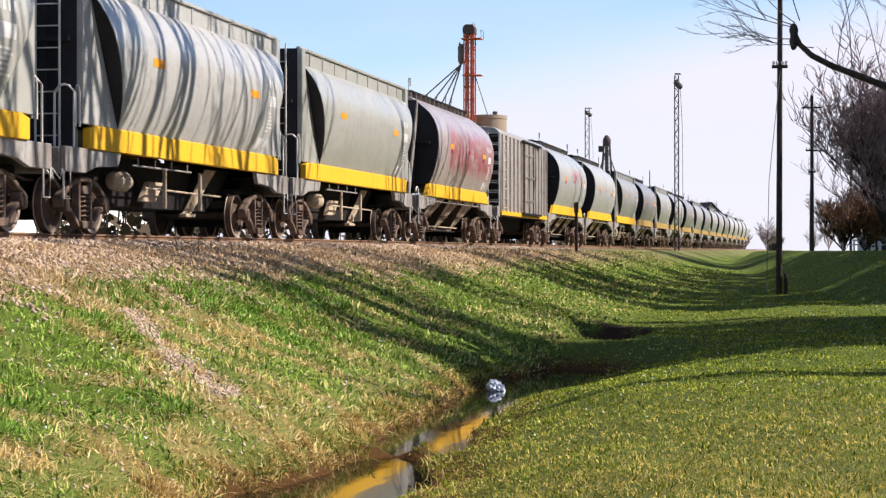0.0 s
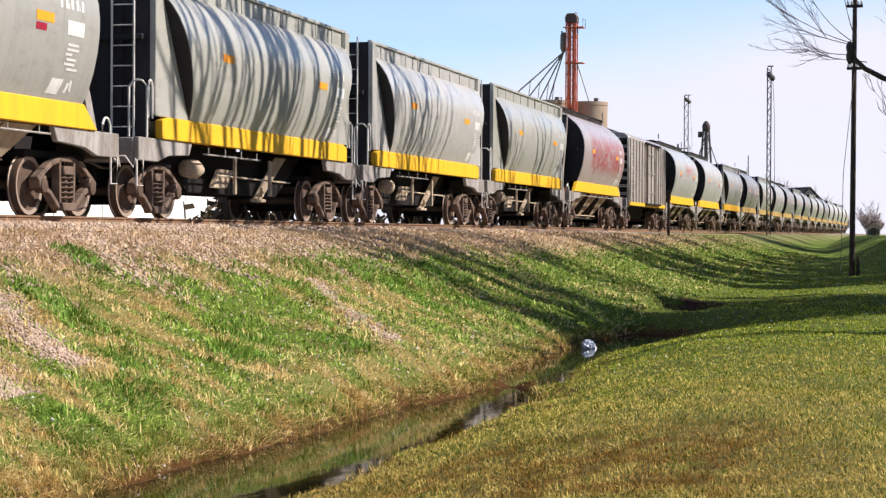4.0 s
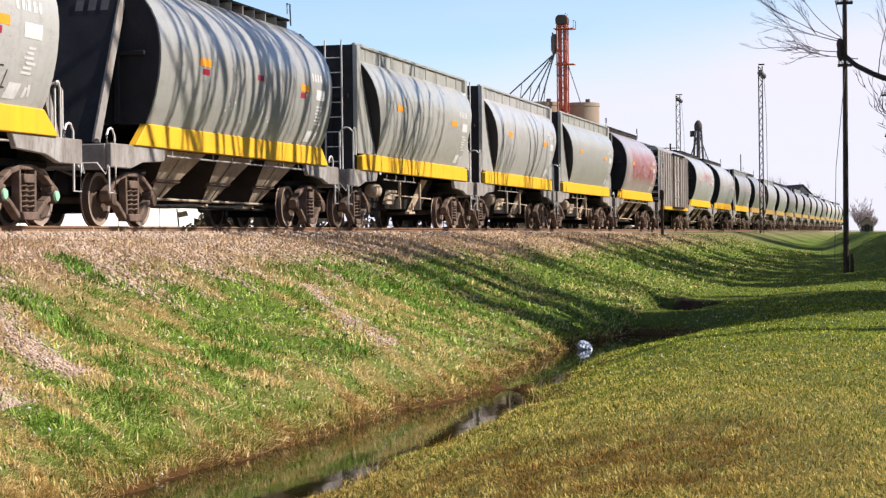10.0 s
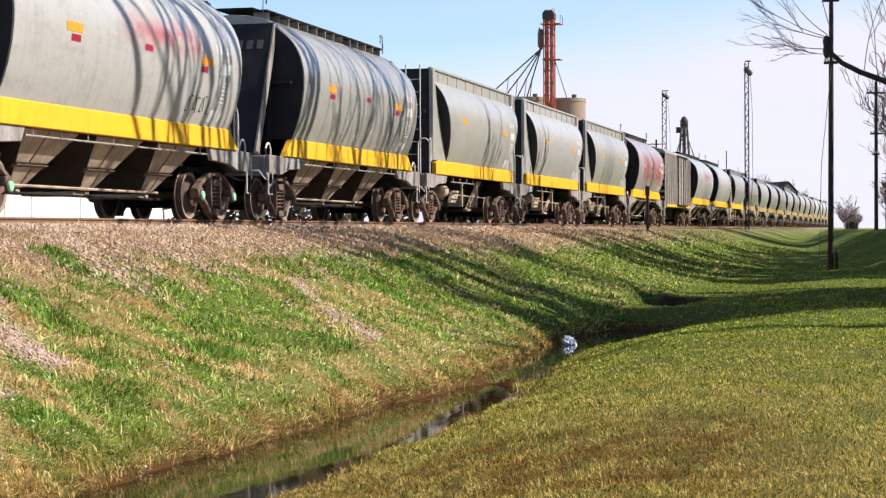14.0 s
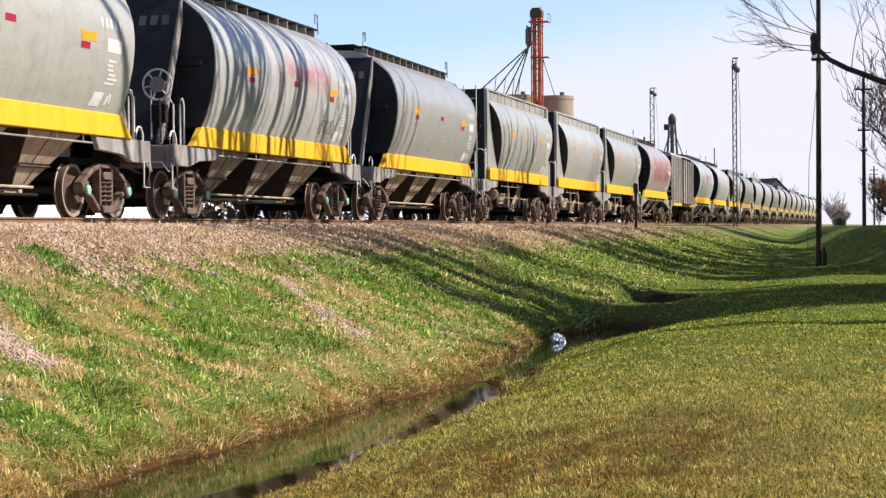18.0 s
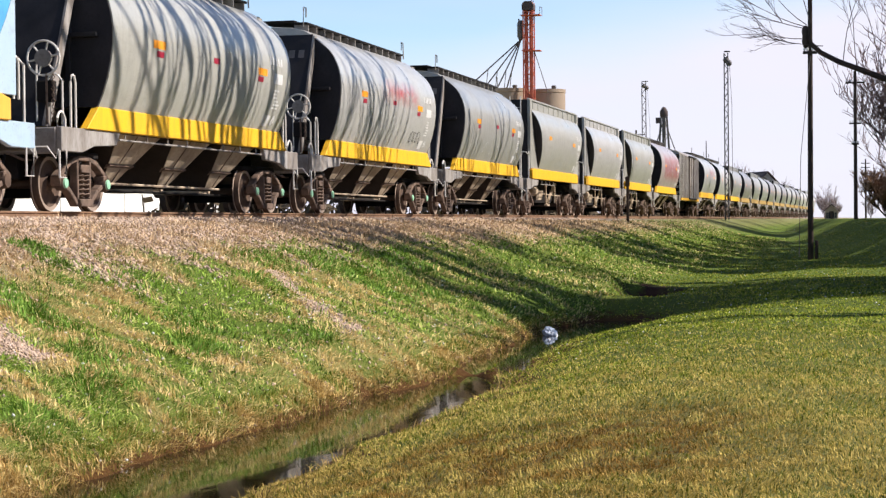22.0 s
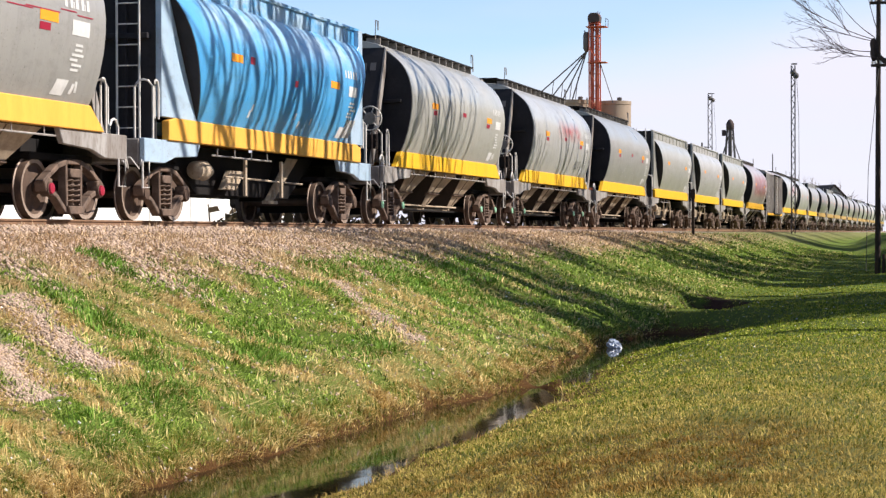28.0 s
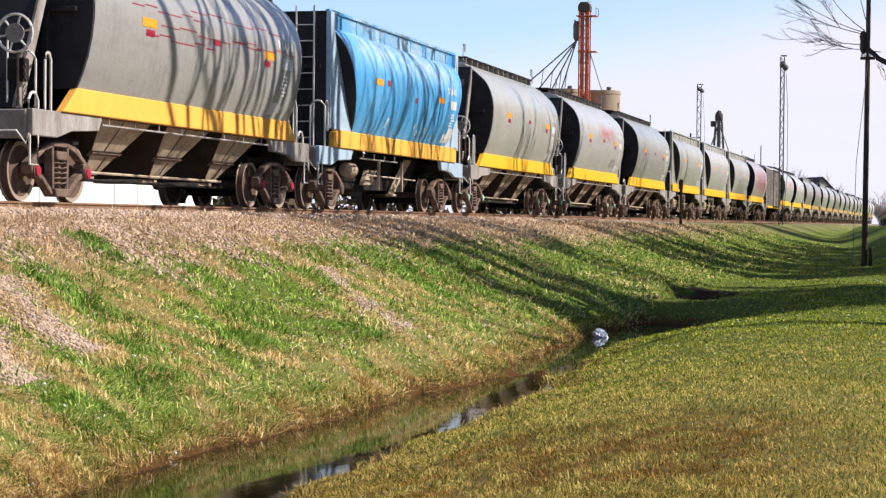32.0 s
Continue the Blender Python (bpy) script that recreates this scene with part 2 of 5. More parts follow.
M_BAG = worn("plastic_bag", (0.44, 0.50, 0.60), (0.20, 0.24, 0.32), 0.3, 0, 6, 0.5)


# ---- meshes ----
class Shape:
    """Corners and faces gathered for one mesh."""

    def __init__(self):
        self.v, self.f = [], []

    def add(self, verts, faces):
        o = len(self.v)
        self.v += [tuple(p) for p in verts]
        self.f += [tuple(i + o for i in q) for q in faces]
        return self

    def box(self, x, y, z, sx, sy, sz, m=None):
        p = [Vector((x + a * sx / 2, y + b * sy / 2, z + c * sz / 2)) for c in (-1, 1) for b in (-1, 1) for a in (-1, 1)]
        if m:
            c = Vector((x, y, z))
            p = [m @ (q - c) + c for q in p]
        return self.add(p, [(0, 2, 3, 1), (4, 5, 7, 6), (0, 1, 5, 4), (2, 6, 7, 3), (0, 4, 6, 2), (1, 3, 7, 5)])

    def prism(self, outline, a, b, axis="x"):
        """A closed outline swept along an axis from a to b; outline pairs are the two other axes in order."""
        put = {"x": lambda u, v, w: (w, u, v), "y": lambda u, v, w: (u, w, v), "z": lambda u, v, w: (u, v, w)}[axis]
        n = len(outline)
        p = [put(u, v, a) for u, v in outline] + [put(u, v, b) for u, v in outline]
        return self.add(p, [tuple(range(n - 1, -1, -1)), tuple(range(n, 2 * n))] + [(i, (i + 1) % n, (i + 1) % n + n, i + n) for i in range(n)])

    def tube(self, path, r, n=8, r2=None):
        path = [Vector(p) for p in path]
        rings = []
        for i, p in enumerate(path):
            d = (path[min(i + 1, len(path) - 1)] - path[max(i - 1, 0)]).normalized()
            side = d.cross(Vector((0, 0, 1))) if abs(d.z) < 0.95 else d.cross(Vector((0, 1, 0)))
            side.normalize()
            up = side.cross(d)
            k = r if r2 is None else r + (r2 - r) * i / (len(path) - 1)
            rings.append([p + (side * math.cos(2 * math.pi * j / n) + up * math.sin(2 * math.pi * j / n)) * k for j in range(n)])
        faces = [(i * n + j, i * n + (j + 1) % n, (i + 1) * n + (j + 1) % n, (i + 1) * n + j) for i in range(len(path) - 1) for j in range(n)]
        faces += [tuple(range(n - 1, -1, -1)), tuple(range((len(path) - 1) * n, len(path) * n))]
        return self.add([q for ring in rings for q in ring], faces)

    def lathe(self, outline, n=24, axis="x", at=(0, 0, 0)):
        """Outline pairs (radius, place on the axis), turned about the axis; closed at both ends."""
        p = []
        for r, w in outline:
            for j in range(n):
                a = 2 * math.pi * j / n
                q = {"x": (w, r * math.cos(a), r * math.sin(a)), "y": (r * math.sin(a), w, r * math.cos(a)), "z": (r * math.cos(a), r * math.sin(a), w)}[axis]
                p.append((q[0] + at[0], q[1] + at[1], q[2] + at[2]))
        m = len(outline)
        faces = [(i * n + j, i * n + (j + 1) % n, (i + 1) * n + (j + 1) % n, (i + 1) * n + j) for i in range(m - 1) for j in range(n)]
        return self.add(p, faces + [tuple(range(n - 1, -1, -1)), tuple(range((m - 1) * n, m * n))])

    def mesh(self, name, bevel=0.0, smooth=40):
        me = bpy.data.meshes.new(name)
        me.from_pydata(self.v, [], self.f)
        b = bmesh.new()
        b.from_mesh(me)
        bmesh.ops.recalc_face_normals(b, faces=b.faces)
        if bevel:
            edges = [e for e in b.edges if len(e.link_faces) == 2 and e.calc_face_angle() > 0.6]
            bmesh.ops.bevel(b, geom=edges, offset=bevel, segments=1, affect="EDGES", clamp_overlap=True)
        b.to_mesh(me)
        b.free()
        if smooth:
            me.shade_smooth()
            me.set_sharp_from_angle(angle=radians(smooth))
        return me


def part(name, shape, material, parent=None, label="", bevel=0.0, smooth=40, at=None):
    """One mesh object under a thing or under a part."""
    me = shape if isinstance(shape, bpy.types.Mesh) else shape.mesh(name, bevel, smooth)
    if not me.materials:
        me.materials.append(material)
    ob = new(name, me)
    ob.parent = parent
    if at:
        ob.location = at
    return tagged(ob, label)


def thing(name, label, category, group="", at=(0, 0, 0)):
    ob = new(name)
    ob.empty_display_size = 0.3
    ob.location = at
    return tagged(ob, label, category, group)


# ---- the lie of the land ----
TRACK_X, RAIL_Z = -14.65, 1.80
PROFILE = ((-60, 0.6), (-30, 0.7), (-21, 0.8), (-19.0, 1.35), (-17.4, 1.52), (-16.6, 1.64), (-12.9, 1.64), (-12.5, 1.66), (-12.0, 1.56), (-11.2, 1.46), (-10.4, 1.34), (-9.7, 1.16), (-9.1, 0.96), (-8.35, 0.62), (-7.1, 0.03), (-6.72, -0.20),
           (-6.45, -0.40), (-6.28, -0.50), (-6.2, -0.62), (-6.0, -0.78), (-5.6, -0.82), (-5.2, -0.72), (-5.05, -0.64), (-4.97, -0.60), (-4.55, -0.51), (-4.0, -0.37), (-3.2, -0.18), (-2.2, -0.06), (-1.2, 0.0), (60, 0.0))
# the two brinks of the water, as places along the ditch
BRINK_Y = (8, 15.5, 17.0, 18.2, 19.5, 21.0, 23.0, 24.6, 25.6, 26.4, 27.4, 29.3, 32.7, 35.0, 36.5, 38.0, 41.0)
BANK_BRINK = (-6.62, -6.64, -6.66, -6.48, -6.36, -6.30, -6.36, -6.12, -5.98, -5.95, -6.08, -6.30, -6.44, -6.55, -6.60, -6.50, -6.20)
LAWN_BRINK = (-4.90, -5.02, -5.12, -5.02, -4.80, -4.80, -4.88, -5.02, -5.18, -5.28, -5.30, -5.40, -5.50, -5.42, -5.30, -5.15, -4.95)
PX, PZ = np.array([p[0] for p in PROFILE]), np.array([p[1] for p in PROFILE])


def smooth_step(v, a, b):
    t = np.clip((v - a) / (b - a), 0, 1)
    return t * t * (3 - 2 * t)


def land(x, y):
    """Height of the ground, for arrays."""
    x, y = np.asarray(x, float), np.asarray(y, float)
    ragged = 0.035 * np.sin(y * 2.9) + 0.03 * np.sin(y * 5.3 + 1.0) + 0.05 * np.sin(y * 0.83)
    left = np.interp(y, BRINK_Y, BANK_BRINK) + ragged
    right = np.interp(y, BRINK_Y, LAWN_BRINK) + 0.8 * ragged * np.cos(y * 1.3)
    on_bank = x + (-6.2 - left) * smooth_step(x, -10.5, -7.5)
    in_ditch = -6.2 + 1.15 * np.clip((x - left) / (right - left), 0, 1)
    on_lawn = x + (-5.05 - right) * (1 - smooth_step(x, -3.6, -1.2))
    z = np.interp(np.where(x < left, on_bank, np.where(x > right, on_lawn, in_ditch)), PX, PZ)
    z = z + 0.22 * np.exp(-((y - 26.5 + 0.3 * (x + 5.6)) / 0.32) ** 2) * (x > left) * (x < right)      # a bar of mud and dead leaves across the water
    z = z - 0.24 * smooth_step(x, -11.4, -9.0) * (1 - smooth_step(x, -8.6, -6.9))      # the bank is hollow half way up
    # past the pool the ditch runs out into a shallow grassy swale
    dry = smooth_step(y, 40.0, 43.5)
    swale = np.interp(x, (-9.1, -8.35, -7.1, -5.8, -4.3, -2.5, 0), (0.73, 0.42, 0.08, -0.12, -0.16, -0.08, 0.0))
    dry = dry * smooth_step(x, -9.1, -8.2)
    z = np.where((x > -9.1) & (x < 0), z * (1 - dry) + swale * dry, z)
    # a scoured pit in the swale, steep on its far side
    pit = smooth_step(x, -6.7, -6.2) * (1 - smooth_step(x, -5.2, -4.6)) * smooth_step(y, 42.8, 45.0) * (1 - smooth_step(y, 48.6, 49.4))
    z = z - 0.46 * pit
    # farther on the bank lies flatter
    far = smooth_step(y, 60, 130)
    broad = np.interp(x, (-60, -21, -19, -17.4, -16.9, -12.5, -11.5, -9.5, -8.0, -6.5, -4.0, 60), (0.6, 0.8, 1.35, 1.5, 1.6, 1.6, 1.35, 0.72, 0.42, 0.25, 0.10, 0.10))
    z = z * (1 - far) + broad * far
    # the lawn climbs to a rise whose foot runs slantwise towards the line
    climb = smooth_step(y - (67.0 - 10.2 * np.clip(x, -9.5, 3.0)), -6.0, 40.0) * smooth_step(x, -9.6, -6.5)
    z = z * (1 - climb) + 1.46 * climb
    # level plain at great distance
    plain = smooth_step(y, 260, 420)
    z = z * (1 - plain) + np.where(np.abs(x - TRACK_X) < 2.4, 1.6, 1.38) * plain
    rough = 0.025 * np.sin(x * 2.1 + 1.3 * np.sin(y * 0.7)) * np.sin(y * 1.7 + x) + 0.03 * np.sin(x * 0.8 + y * 0.55)
    return z + rough * (np.abs(x - TRACK_X) > 2.8)


def lines(spans):
    out = []
    for a, b, step in spans:
        out += list(np.arange(a, b - step * 0.3, step))
    return np.array(out + [spans[-1][1]])


gx = lines(((-1500, -200, 130), (-200, -60, 20), (-60, -20, 3), (-20, -12, 0.2), (-12, 1, 0.13), (1, 12, 0.5), (12, 60, 4), (60, 200, 20), (200, 1500, 130)))
gy = lines(((-300, -20, 28), (-20, 6, 2), (6, 10, 0.5), (10, 36, 0.16), (36, 60, 0.3), (60, 130, 0.8), (130, 300, 4), (300, 600, 25), (600, 3500, 200)))
GX, GY = np.meshgrid(gx, gy)
GZ = land(GX, GY)
nx, ny = len(gx), len(gy)
idx = np.arange(nx * ny).reshape(ny, nx)
quads = np.stack((idx[:-1, :-1], idx[:-1, 1:], idx[1:, 1:], idx[1:, :-1]), -1).reshape(-1, 4)
me = bpy.data.meshes.new("ground")
me.from_pydata(np.stack((GX, GY, GZ), -1).reshape(-1, 3).tolist(), [], quads.tolist())
me.shade_smooth()


# stony streaks on the bank: y at the top, x at the top and at the foot, slant
STREAKS = ((28.2, -9.3, -6.95, -1.4), (18.15, -9.6, -8.15, -0.25), (16.5, -8.8, -7.8, -0.75))


def grass_mix(k):
    """How far the turf is straw and not green, from 0 to 1, over the place; and the stony streaks that run down the bank."""
    sep = k.n("SeparateXYZ")
    k.link(k.coords(), sep.inputs["Vector"])
    X, Y, Z = (sep.outputs[c] for c in "XYZ")
    def pushed(value, scale, reach):
        """The place along an axis, shifted back and forth by noise for ragged borders."""
        node = k.n("Math")
        node.operation = "MULTIPLY_ADD"
        k.link(k.noise(scale, 6.0), node.inputs[0])
        node.inputs[1].default_value = reach
        k.link(value, node.inputs[2])
        return node.outputs["Value"]
    XW = pushed(X, 1.2, 3.6)                 # centred 1.8 to the right of X
    lawn = k.math("MULTIPLY", k.span(k.noise(0.9, 7.0, (1, 0.6, 1), rough=0.65), 0.36, 0.66, 0.46, 0.72), k.span(Y, 32.0, 13.0, 0.12, 1.0))
    bank = k.span(k.noise(1.15, 7.0, (0.55, 1.25, 0.55), rough=0.62), 0.53, 0.43, 0.0, 0.92)      # drawn out down the slope
    low = k.math("MULTIPLY", k.span(XW, -5.8, -4.8), k.span(Y, 36.0, 24.0, 0.15, 0.40))          # dry growth along the water
    bank = k.math("MAXIMUM", bank, low)
    bank = k.math("MULTIPLY", bank, k.span(Y, 44.0, 28.0, 0.30, 1.0))
    bank = k.math("MAXIMUM", bank, k.math("MULTIPLY", k.span(XW, -7.7, -8.7, 0.0, 0.92), k.span(Y, 105.0, 62.0, 0.35, 1.0)))
    bank = k.math("MAXIMUM", bank, k.span(Z, -0.40, -0.52, 0.0, 0.5))
    c = k.mix(k.span(X, -5.6, -6.3), lawn, bank)
    stony = 0.0
    YW = pushed(Y, 1.6, 1.5)
    for y0, top, bottom, slope in STREAKS:
        slant = k.n("Math")
        slant.operation = "MULTIPLY_ADD"
        k.link(X, slant.inputs[0])
        slant.inputs[1].default_value = -slope
        k.link(YW, slant.inputs[2])
        along, mid_y = slant.outputs["Value"], y0 - slope * top + 0.75
        band = k.math("MULTIPLY", k.span(along, mid_y - 0.5, mid_y - 0.15), k.span(along, mid_y + 0.5, mid_y + 0.15))
        band = k.math("MULTIPLY", band, k.math("MULTIPLY", k.span(X, bottom + 0.2, bottom - 0.2), k.span(X, top - 0.3, top + 0.2)))
        stony = k.math("MAXIMUM", stony, band)
    ragged = k.span(k.noise(3.0, 5.0), 0.34, 0.52)
    stony = k.math("MULTIPLY", stony, ragged)
    top = k.math("MULTIPLY", k.span(XW, -8.2, -9.4), k.span(k.noise(1.9, 6.0, (0.6, 1.2, 1)), 0.38, 0.58))
    top = k.math("MULTIPLY", top, k.span(Y, 100.0, 70.0, 0.2, 1.0))
    hole = k.math("MULTIPLY", k.math("MULTIPLY", k.span(XW, -4.9, -4.4), k.span(XW, -3.1, -3.7)), k.math("MULTIPLY", k.span(Y, 43.8, 45.4), k.span(Y, 50.2, 49.4)))
    return c, k.math("MAXIMUM", stony, top), X, Y, Z, hole


def ground_material():
    k = Nodes("ground_grass_gravel", 0.95)
    k.bsdf.inputs["Specular IOR Level"].default_value = 0.15
    dry, stony, X, Y, Z, hole = grass_mix(k)
    fine, mid = k.noise(38.0, 4.0), k.noise(5.0, 5.0)
    green = k.mix(fine, (0.06, 0.12, 0.012), (0.15, 0.23, 0.03))
    straw = k.mix(k.span(X, -8.8, -10.6), k.mix(fine, (0.19, 0.15, 0.05), (0.44, 0.35, 0.14)), k.mix(fine, (0.22, 0.145, 0.08), (0.50, 0.355, 0.215)))
    stone = k.mix(k.noise(26.0, 2.0), (0.17, 0.13, 0.11), (0.42, 0.35, 0.30))
    c = k.mix(k.math("MULTIPLY", dry, k.span(fine, 0.2, 0.8, 0.6, 1.0)), green, straw)
    c = k.mix(k.math("MULTIPLY", k.span(Y, 60.0, 40.0, 0.48, 1.0), k.span(X, -6.6, -5.8, 0.30, 0.44)), c, k.mix(mid, (0.030, 0.028, 0.009), (0.085, 0.070, 0.024)))   # soil, kept dark to double as shade between the blades
    c = k.mix(stony, c, stone)
    c = k.mix(k.math("MULTIPLY", k.span(X, -12.0, -12.3), k.span(Y, 115.0, 80.0, 0.12, 1.0)), c, stone)
    c = k.mix(k.span(X, -17.2, -18.0), c, k.mix(mid, green, straw))
    thatch = k.math("MULTIPLY", k.math("MULTIPLY", k.span(X, -5.4, -3.2), k.span(X, -0.4, -1.4)), k.math("MULTIPLY", k.span(Y, 10.2, 12.4, 0.35, 1.0), k.span(Y, 16.4, 15.0)))
    c = k.mix(k.math("MULTIPLY", thatch, k.span(mid, 0.40, 0.60, 0.2, 0.7)), c, k.mix(fine, (0.06, 0.030, 0.010), (0.13, 0.065, 0.020)))
    mud = k.math("MULTIPLY", k.span(k.math("ADD", k.math("ADD", Z, 1.0), k.span(mid, 0.3, 0.7, 0.0, 0.16)), 0.66, 0.54), k.span(mid, 0.15, 0.35))
    # Bare brown earth of the pit, darkened to include the shade in it.
    c = k.mix(hole, c, k.mix(mid, (0.020, 0.011, 0.008), (0.085, 0.044, 0.030)))
    c = k.mix(mud, c, k.mix(fine, (0.022, 0.012, 0.005), (0.135, 0.062, 0.016)))
    return k.done(c, fine, 0.7, 0.05)


M_GROUND = ground_material()
me.materials.append(M_GROUND)
ground = tagged(new("ground", me), "grassy railway bank, mown lawn and ditch under a low sun", "ground", kind="structure")

# still water in the ditch
k = Nodes("ditch_water", 0.04)
k.bsdf.inputs["IOR"].default_value = 1.33
M_WATER = k.done(k.mix(k.noise(0.6, 4.0), (0.006, 0.005, 0.003), (0.014, 0.012, 0.005)), k.noise(2.2, 2.0, (1.6, 0.4, 1)), 0.07, 0.02)
wy = np.arange(4.0, 42.4, 0.4)
water = Shape()
water.add([(x, y, -0.62) for y in wy for x in (-7.3, -4.6)], [(2 * i, 2 * i + 1, 2 * i + 3, 2 * i + 2) for i in range(len(wy) - 1)])
tagged(part("water", water, M_WATER), "still brown ditch water that mirrors the bank", "water", kind="structure")

# ---- the line: sleepers and rails ----
line = thing("railway_track", "rusty broad gauge rails on weathered sleepers and ballast", "railway track", at=(TRACK_X, 0, RAIL_Z))
RAIL = [(-0.07, -0.16), (0.07, -0.16), (0.07, -0.145), (0.012, -0.12), (0.012, -0.045), (0.036, -0.03), (0.036, -0.004), (0.028, 0), (-0.028, 0), (-0.036, -0.004), (-0.036, -0.03), (-0.012, -0.045), (-0.012, -0.12), (-0.07, -0.145)]
for side in (-1, 1):
    part("rail", Shape().prism([(u + side * 0.874, v) for u, v in RAIL], -200, 900, "y"), M_RUST, line)
tie = Shape().box(0, 0, -0.23, 2.75, 0.25, 0.15).mesh("sleeper", 0.015, 0)
tie.materials.append(M_TIE)
for i in range(150):
    part("sleeper", tie, M_TIE, line, at=(0, 12 + i * 0.62, random.uniform(-0.012, 0.008))).rotation_euler.z = random.uniform(-0.012, 0.012)


# ---- freight cars ----
SIDE = ((1.42, 1.80), (1.52, 2.02), (1.61, 2.30), (1.68, 2.62), (1.715, 2.92), (1.72, 3.15), (1.70, 3.38), (1.64, 3.62), (1.55, 3.82), (1.44, 3.98), (1.34, 4.08))
HALF = 5.6                    # half the length of the yellow sill
WHEEL_R = 0.47
BOGIE_Y = 5.08


def bar(points, r=0.02):
    return Shape().tube(points, r, 6)


def wheelset():
    s = Shape()
    for side in (-1, 1):
        x = side * 0.838
        face = [(0.10, 0.05), (0.13, 0.05), (0.16, 0.02), (0.36, 0.0), (0.40, 0.045), (WHEEL_R - 0.004, 0.055), (WHEEL_R, 0.045), (WHEEL_R + 0.004, -0.06), (WHEEL_R + 0.03, -0.07), (WHEEL_R + 0.03, -0.09), (0.40, -0.095), (0.36, -0.05), (0.16, -0.03), (0.12, -0.11), (0.10, -0.11)]
        s.lathe([(r, x + side * (w + 0.03)) for r, w in face], 26)
    s.lathe([(0.075, -1.15), (0.085, -1.14), (0.085, 1.14), (0.075, 1.15)], 12)
    me = s.mesh("wheelset", 0, 35)
    me.materials.append(M_WHEEL)
    me.materials.append(M_RIM_PALE)
    # Only the rim's side faces go pale, as sunlit; treads stay shade-dark.
    for f in me.polygons:
        if math.hypot(f.center.y, f.center.z) > WHEEL_R - 0.06 and abs(f.normal.x) > 0.6:
            f.material_index = 1
    return me


def side_frame():
    """Cast side frame: an arch over two axle boxes with two openings and a spring pocket."""
    s = Shape()
    x0, x1 = -0.075, 0.075
    def strip(pts, w):
        for (ay, az), (by, bz) in zip(pts[:-1], pts[1:]):
            d = math.hypot(by - ay, bz - az)
            n = ((az - bz) / d * w / 2, (by - ay) / d * w / 2)
            s.prism([(ay + n[0], az + n[1]), (ay - n[0], az - n[1]), (by - n[0], bz - n[1]), (by + n[0], bz + n[1])], x0, x1, "x")
    strip([(-1.06, 0.56), (-0.80, 0.70), (-0.55, 0.83), (-0.22, 0.91), (0.22, 0.91), (0.55, 0.83), (0.80, 0.70), (1.06, 0.56)], 0.085)
    strip([(-0.92, 0.48), (-0.60, 0.36), (-0.28, 0.13), (0.28, 0.13), (0.60, 0.36), (0.92, 0.48)], 0.085)
    for k in (-1, 1):
        strip([(k * 0.27, 0.90), (k * 0.25, 0.14)], 0.06)
        s.prism([(k * 0.80, 0.42), (k * 1.02, 0.42), (k * 1.07, 0.56), (k * 0.96, 0.64), (k * 0.80, 0.62)], x0 - 0.02, x1 + 0.02, "x")
    s.prism([(-0.24, 0.08), (0.24, 0.08), (0.30, 0.21), (-0.30, 0.21)], x0 - 0.03, x1 + 0.05, "x")
    s.prism([(-0.17, 0.66), (0.17, 0.66), (0.20, 0.74), (0.17, 0.80), (-0.17, 0.80), (-0.20, 0.74)], x0 - 0.02, x1 + 0.03, "x")
    return s.mesh("side_frame", 0.012, 30)


def coil(turns=5):
    s = Shape()
    pts = [(0.085 * math.cos(a), 0.085 * math.sin(a), 0.22 + 0.40 * a / (2 * math.pi * turns)) for a in np.linspace(0, 2 * math.pi * turns, turns * 7)]
    return s.tube(pts, 0.02, 3).mesh("spring", 0, 60)


BOGIE = {}
BOGIE["wheel"], BOGIE["frame"], BOGIE["coil"] = wheelset(), side_frame(), coil()
BOGIE["bolster"] = Shape().prism([(-0.18, 0.62), (0.18, 0.62), (0.20, 0.82), (-0.20, 0.82)], -1.0, 1.0, "x").mesh("bolster", 0.015, 0)
BOGIE["cap"] = Shape().lathe([(0.02, 1.20), (0.11, 1.195), (0.125, 1.16), (0.125, 1.05)], 12).mesh("axle_cap", 0, 40)
BOGIE["beam"] = Shape().prism([(-0.09, 0.36), (0.09, 0.36), (0.09, 0.46), (-0.09, 0.46)], -0.9, 0.9, "x").mesh("brake_beam", 0.01, 0)
# Dark boxes added between the wheels so that space reads as shade.
BOGIE["shade_block"] = Shape().box(0, 0, 0.44, 1.3, 1.05, 0.40).box(0, 0, 0.98, 1.9, 2.2, 0.12).mesh("bogie_shade_block", 0.02, 0)
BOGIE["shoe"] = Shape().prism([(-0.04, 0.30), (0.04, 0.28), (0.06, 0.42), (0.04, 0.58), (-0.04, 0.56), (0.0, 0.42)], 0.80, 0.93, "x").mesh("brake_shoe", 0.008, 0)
for key, mat in (("frame", M_BOGIE), ("coil", M_BOGIE), ("bolster", M_BOGIE), ("cap", M_WHEEL), ("beam", M_BOGIE), ("shade_block", M_DARK), ("shoe", M_WHEEL)):
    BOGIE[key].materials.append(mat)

WHEELS = []        # every wheelset, with its place on its bogie


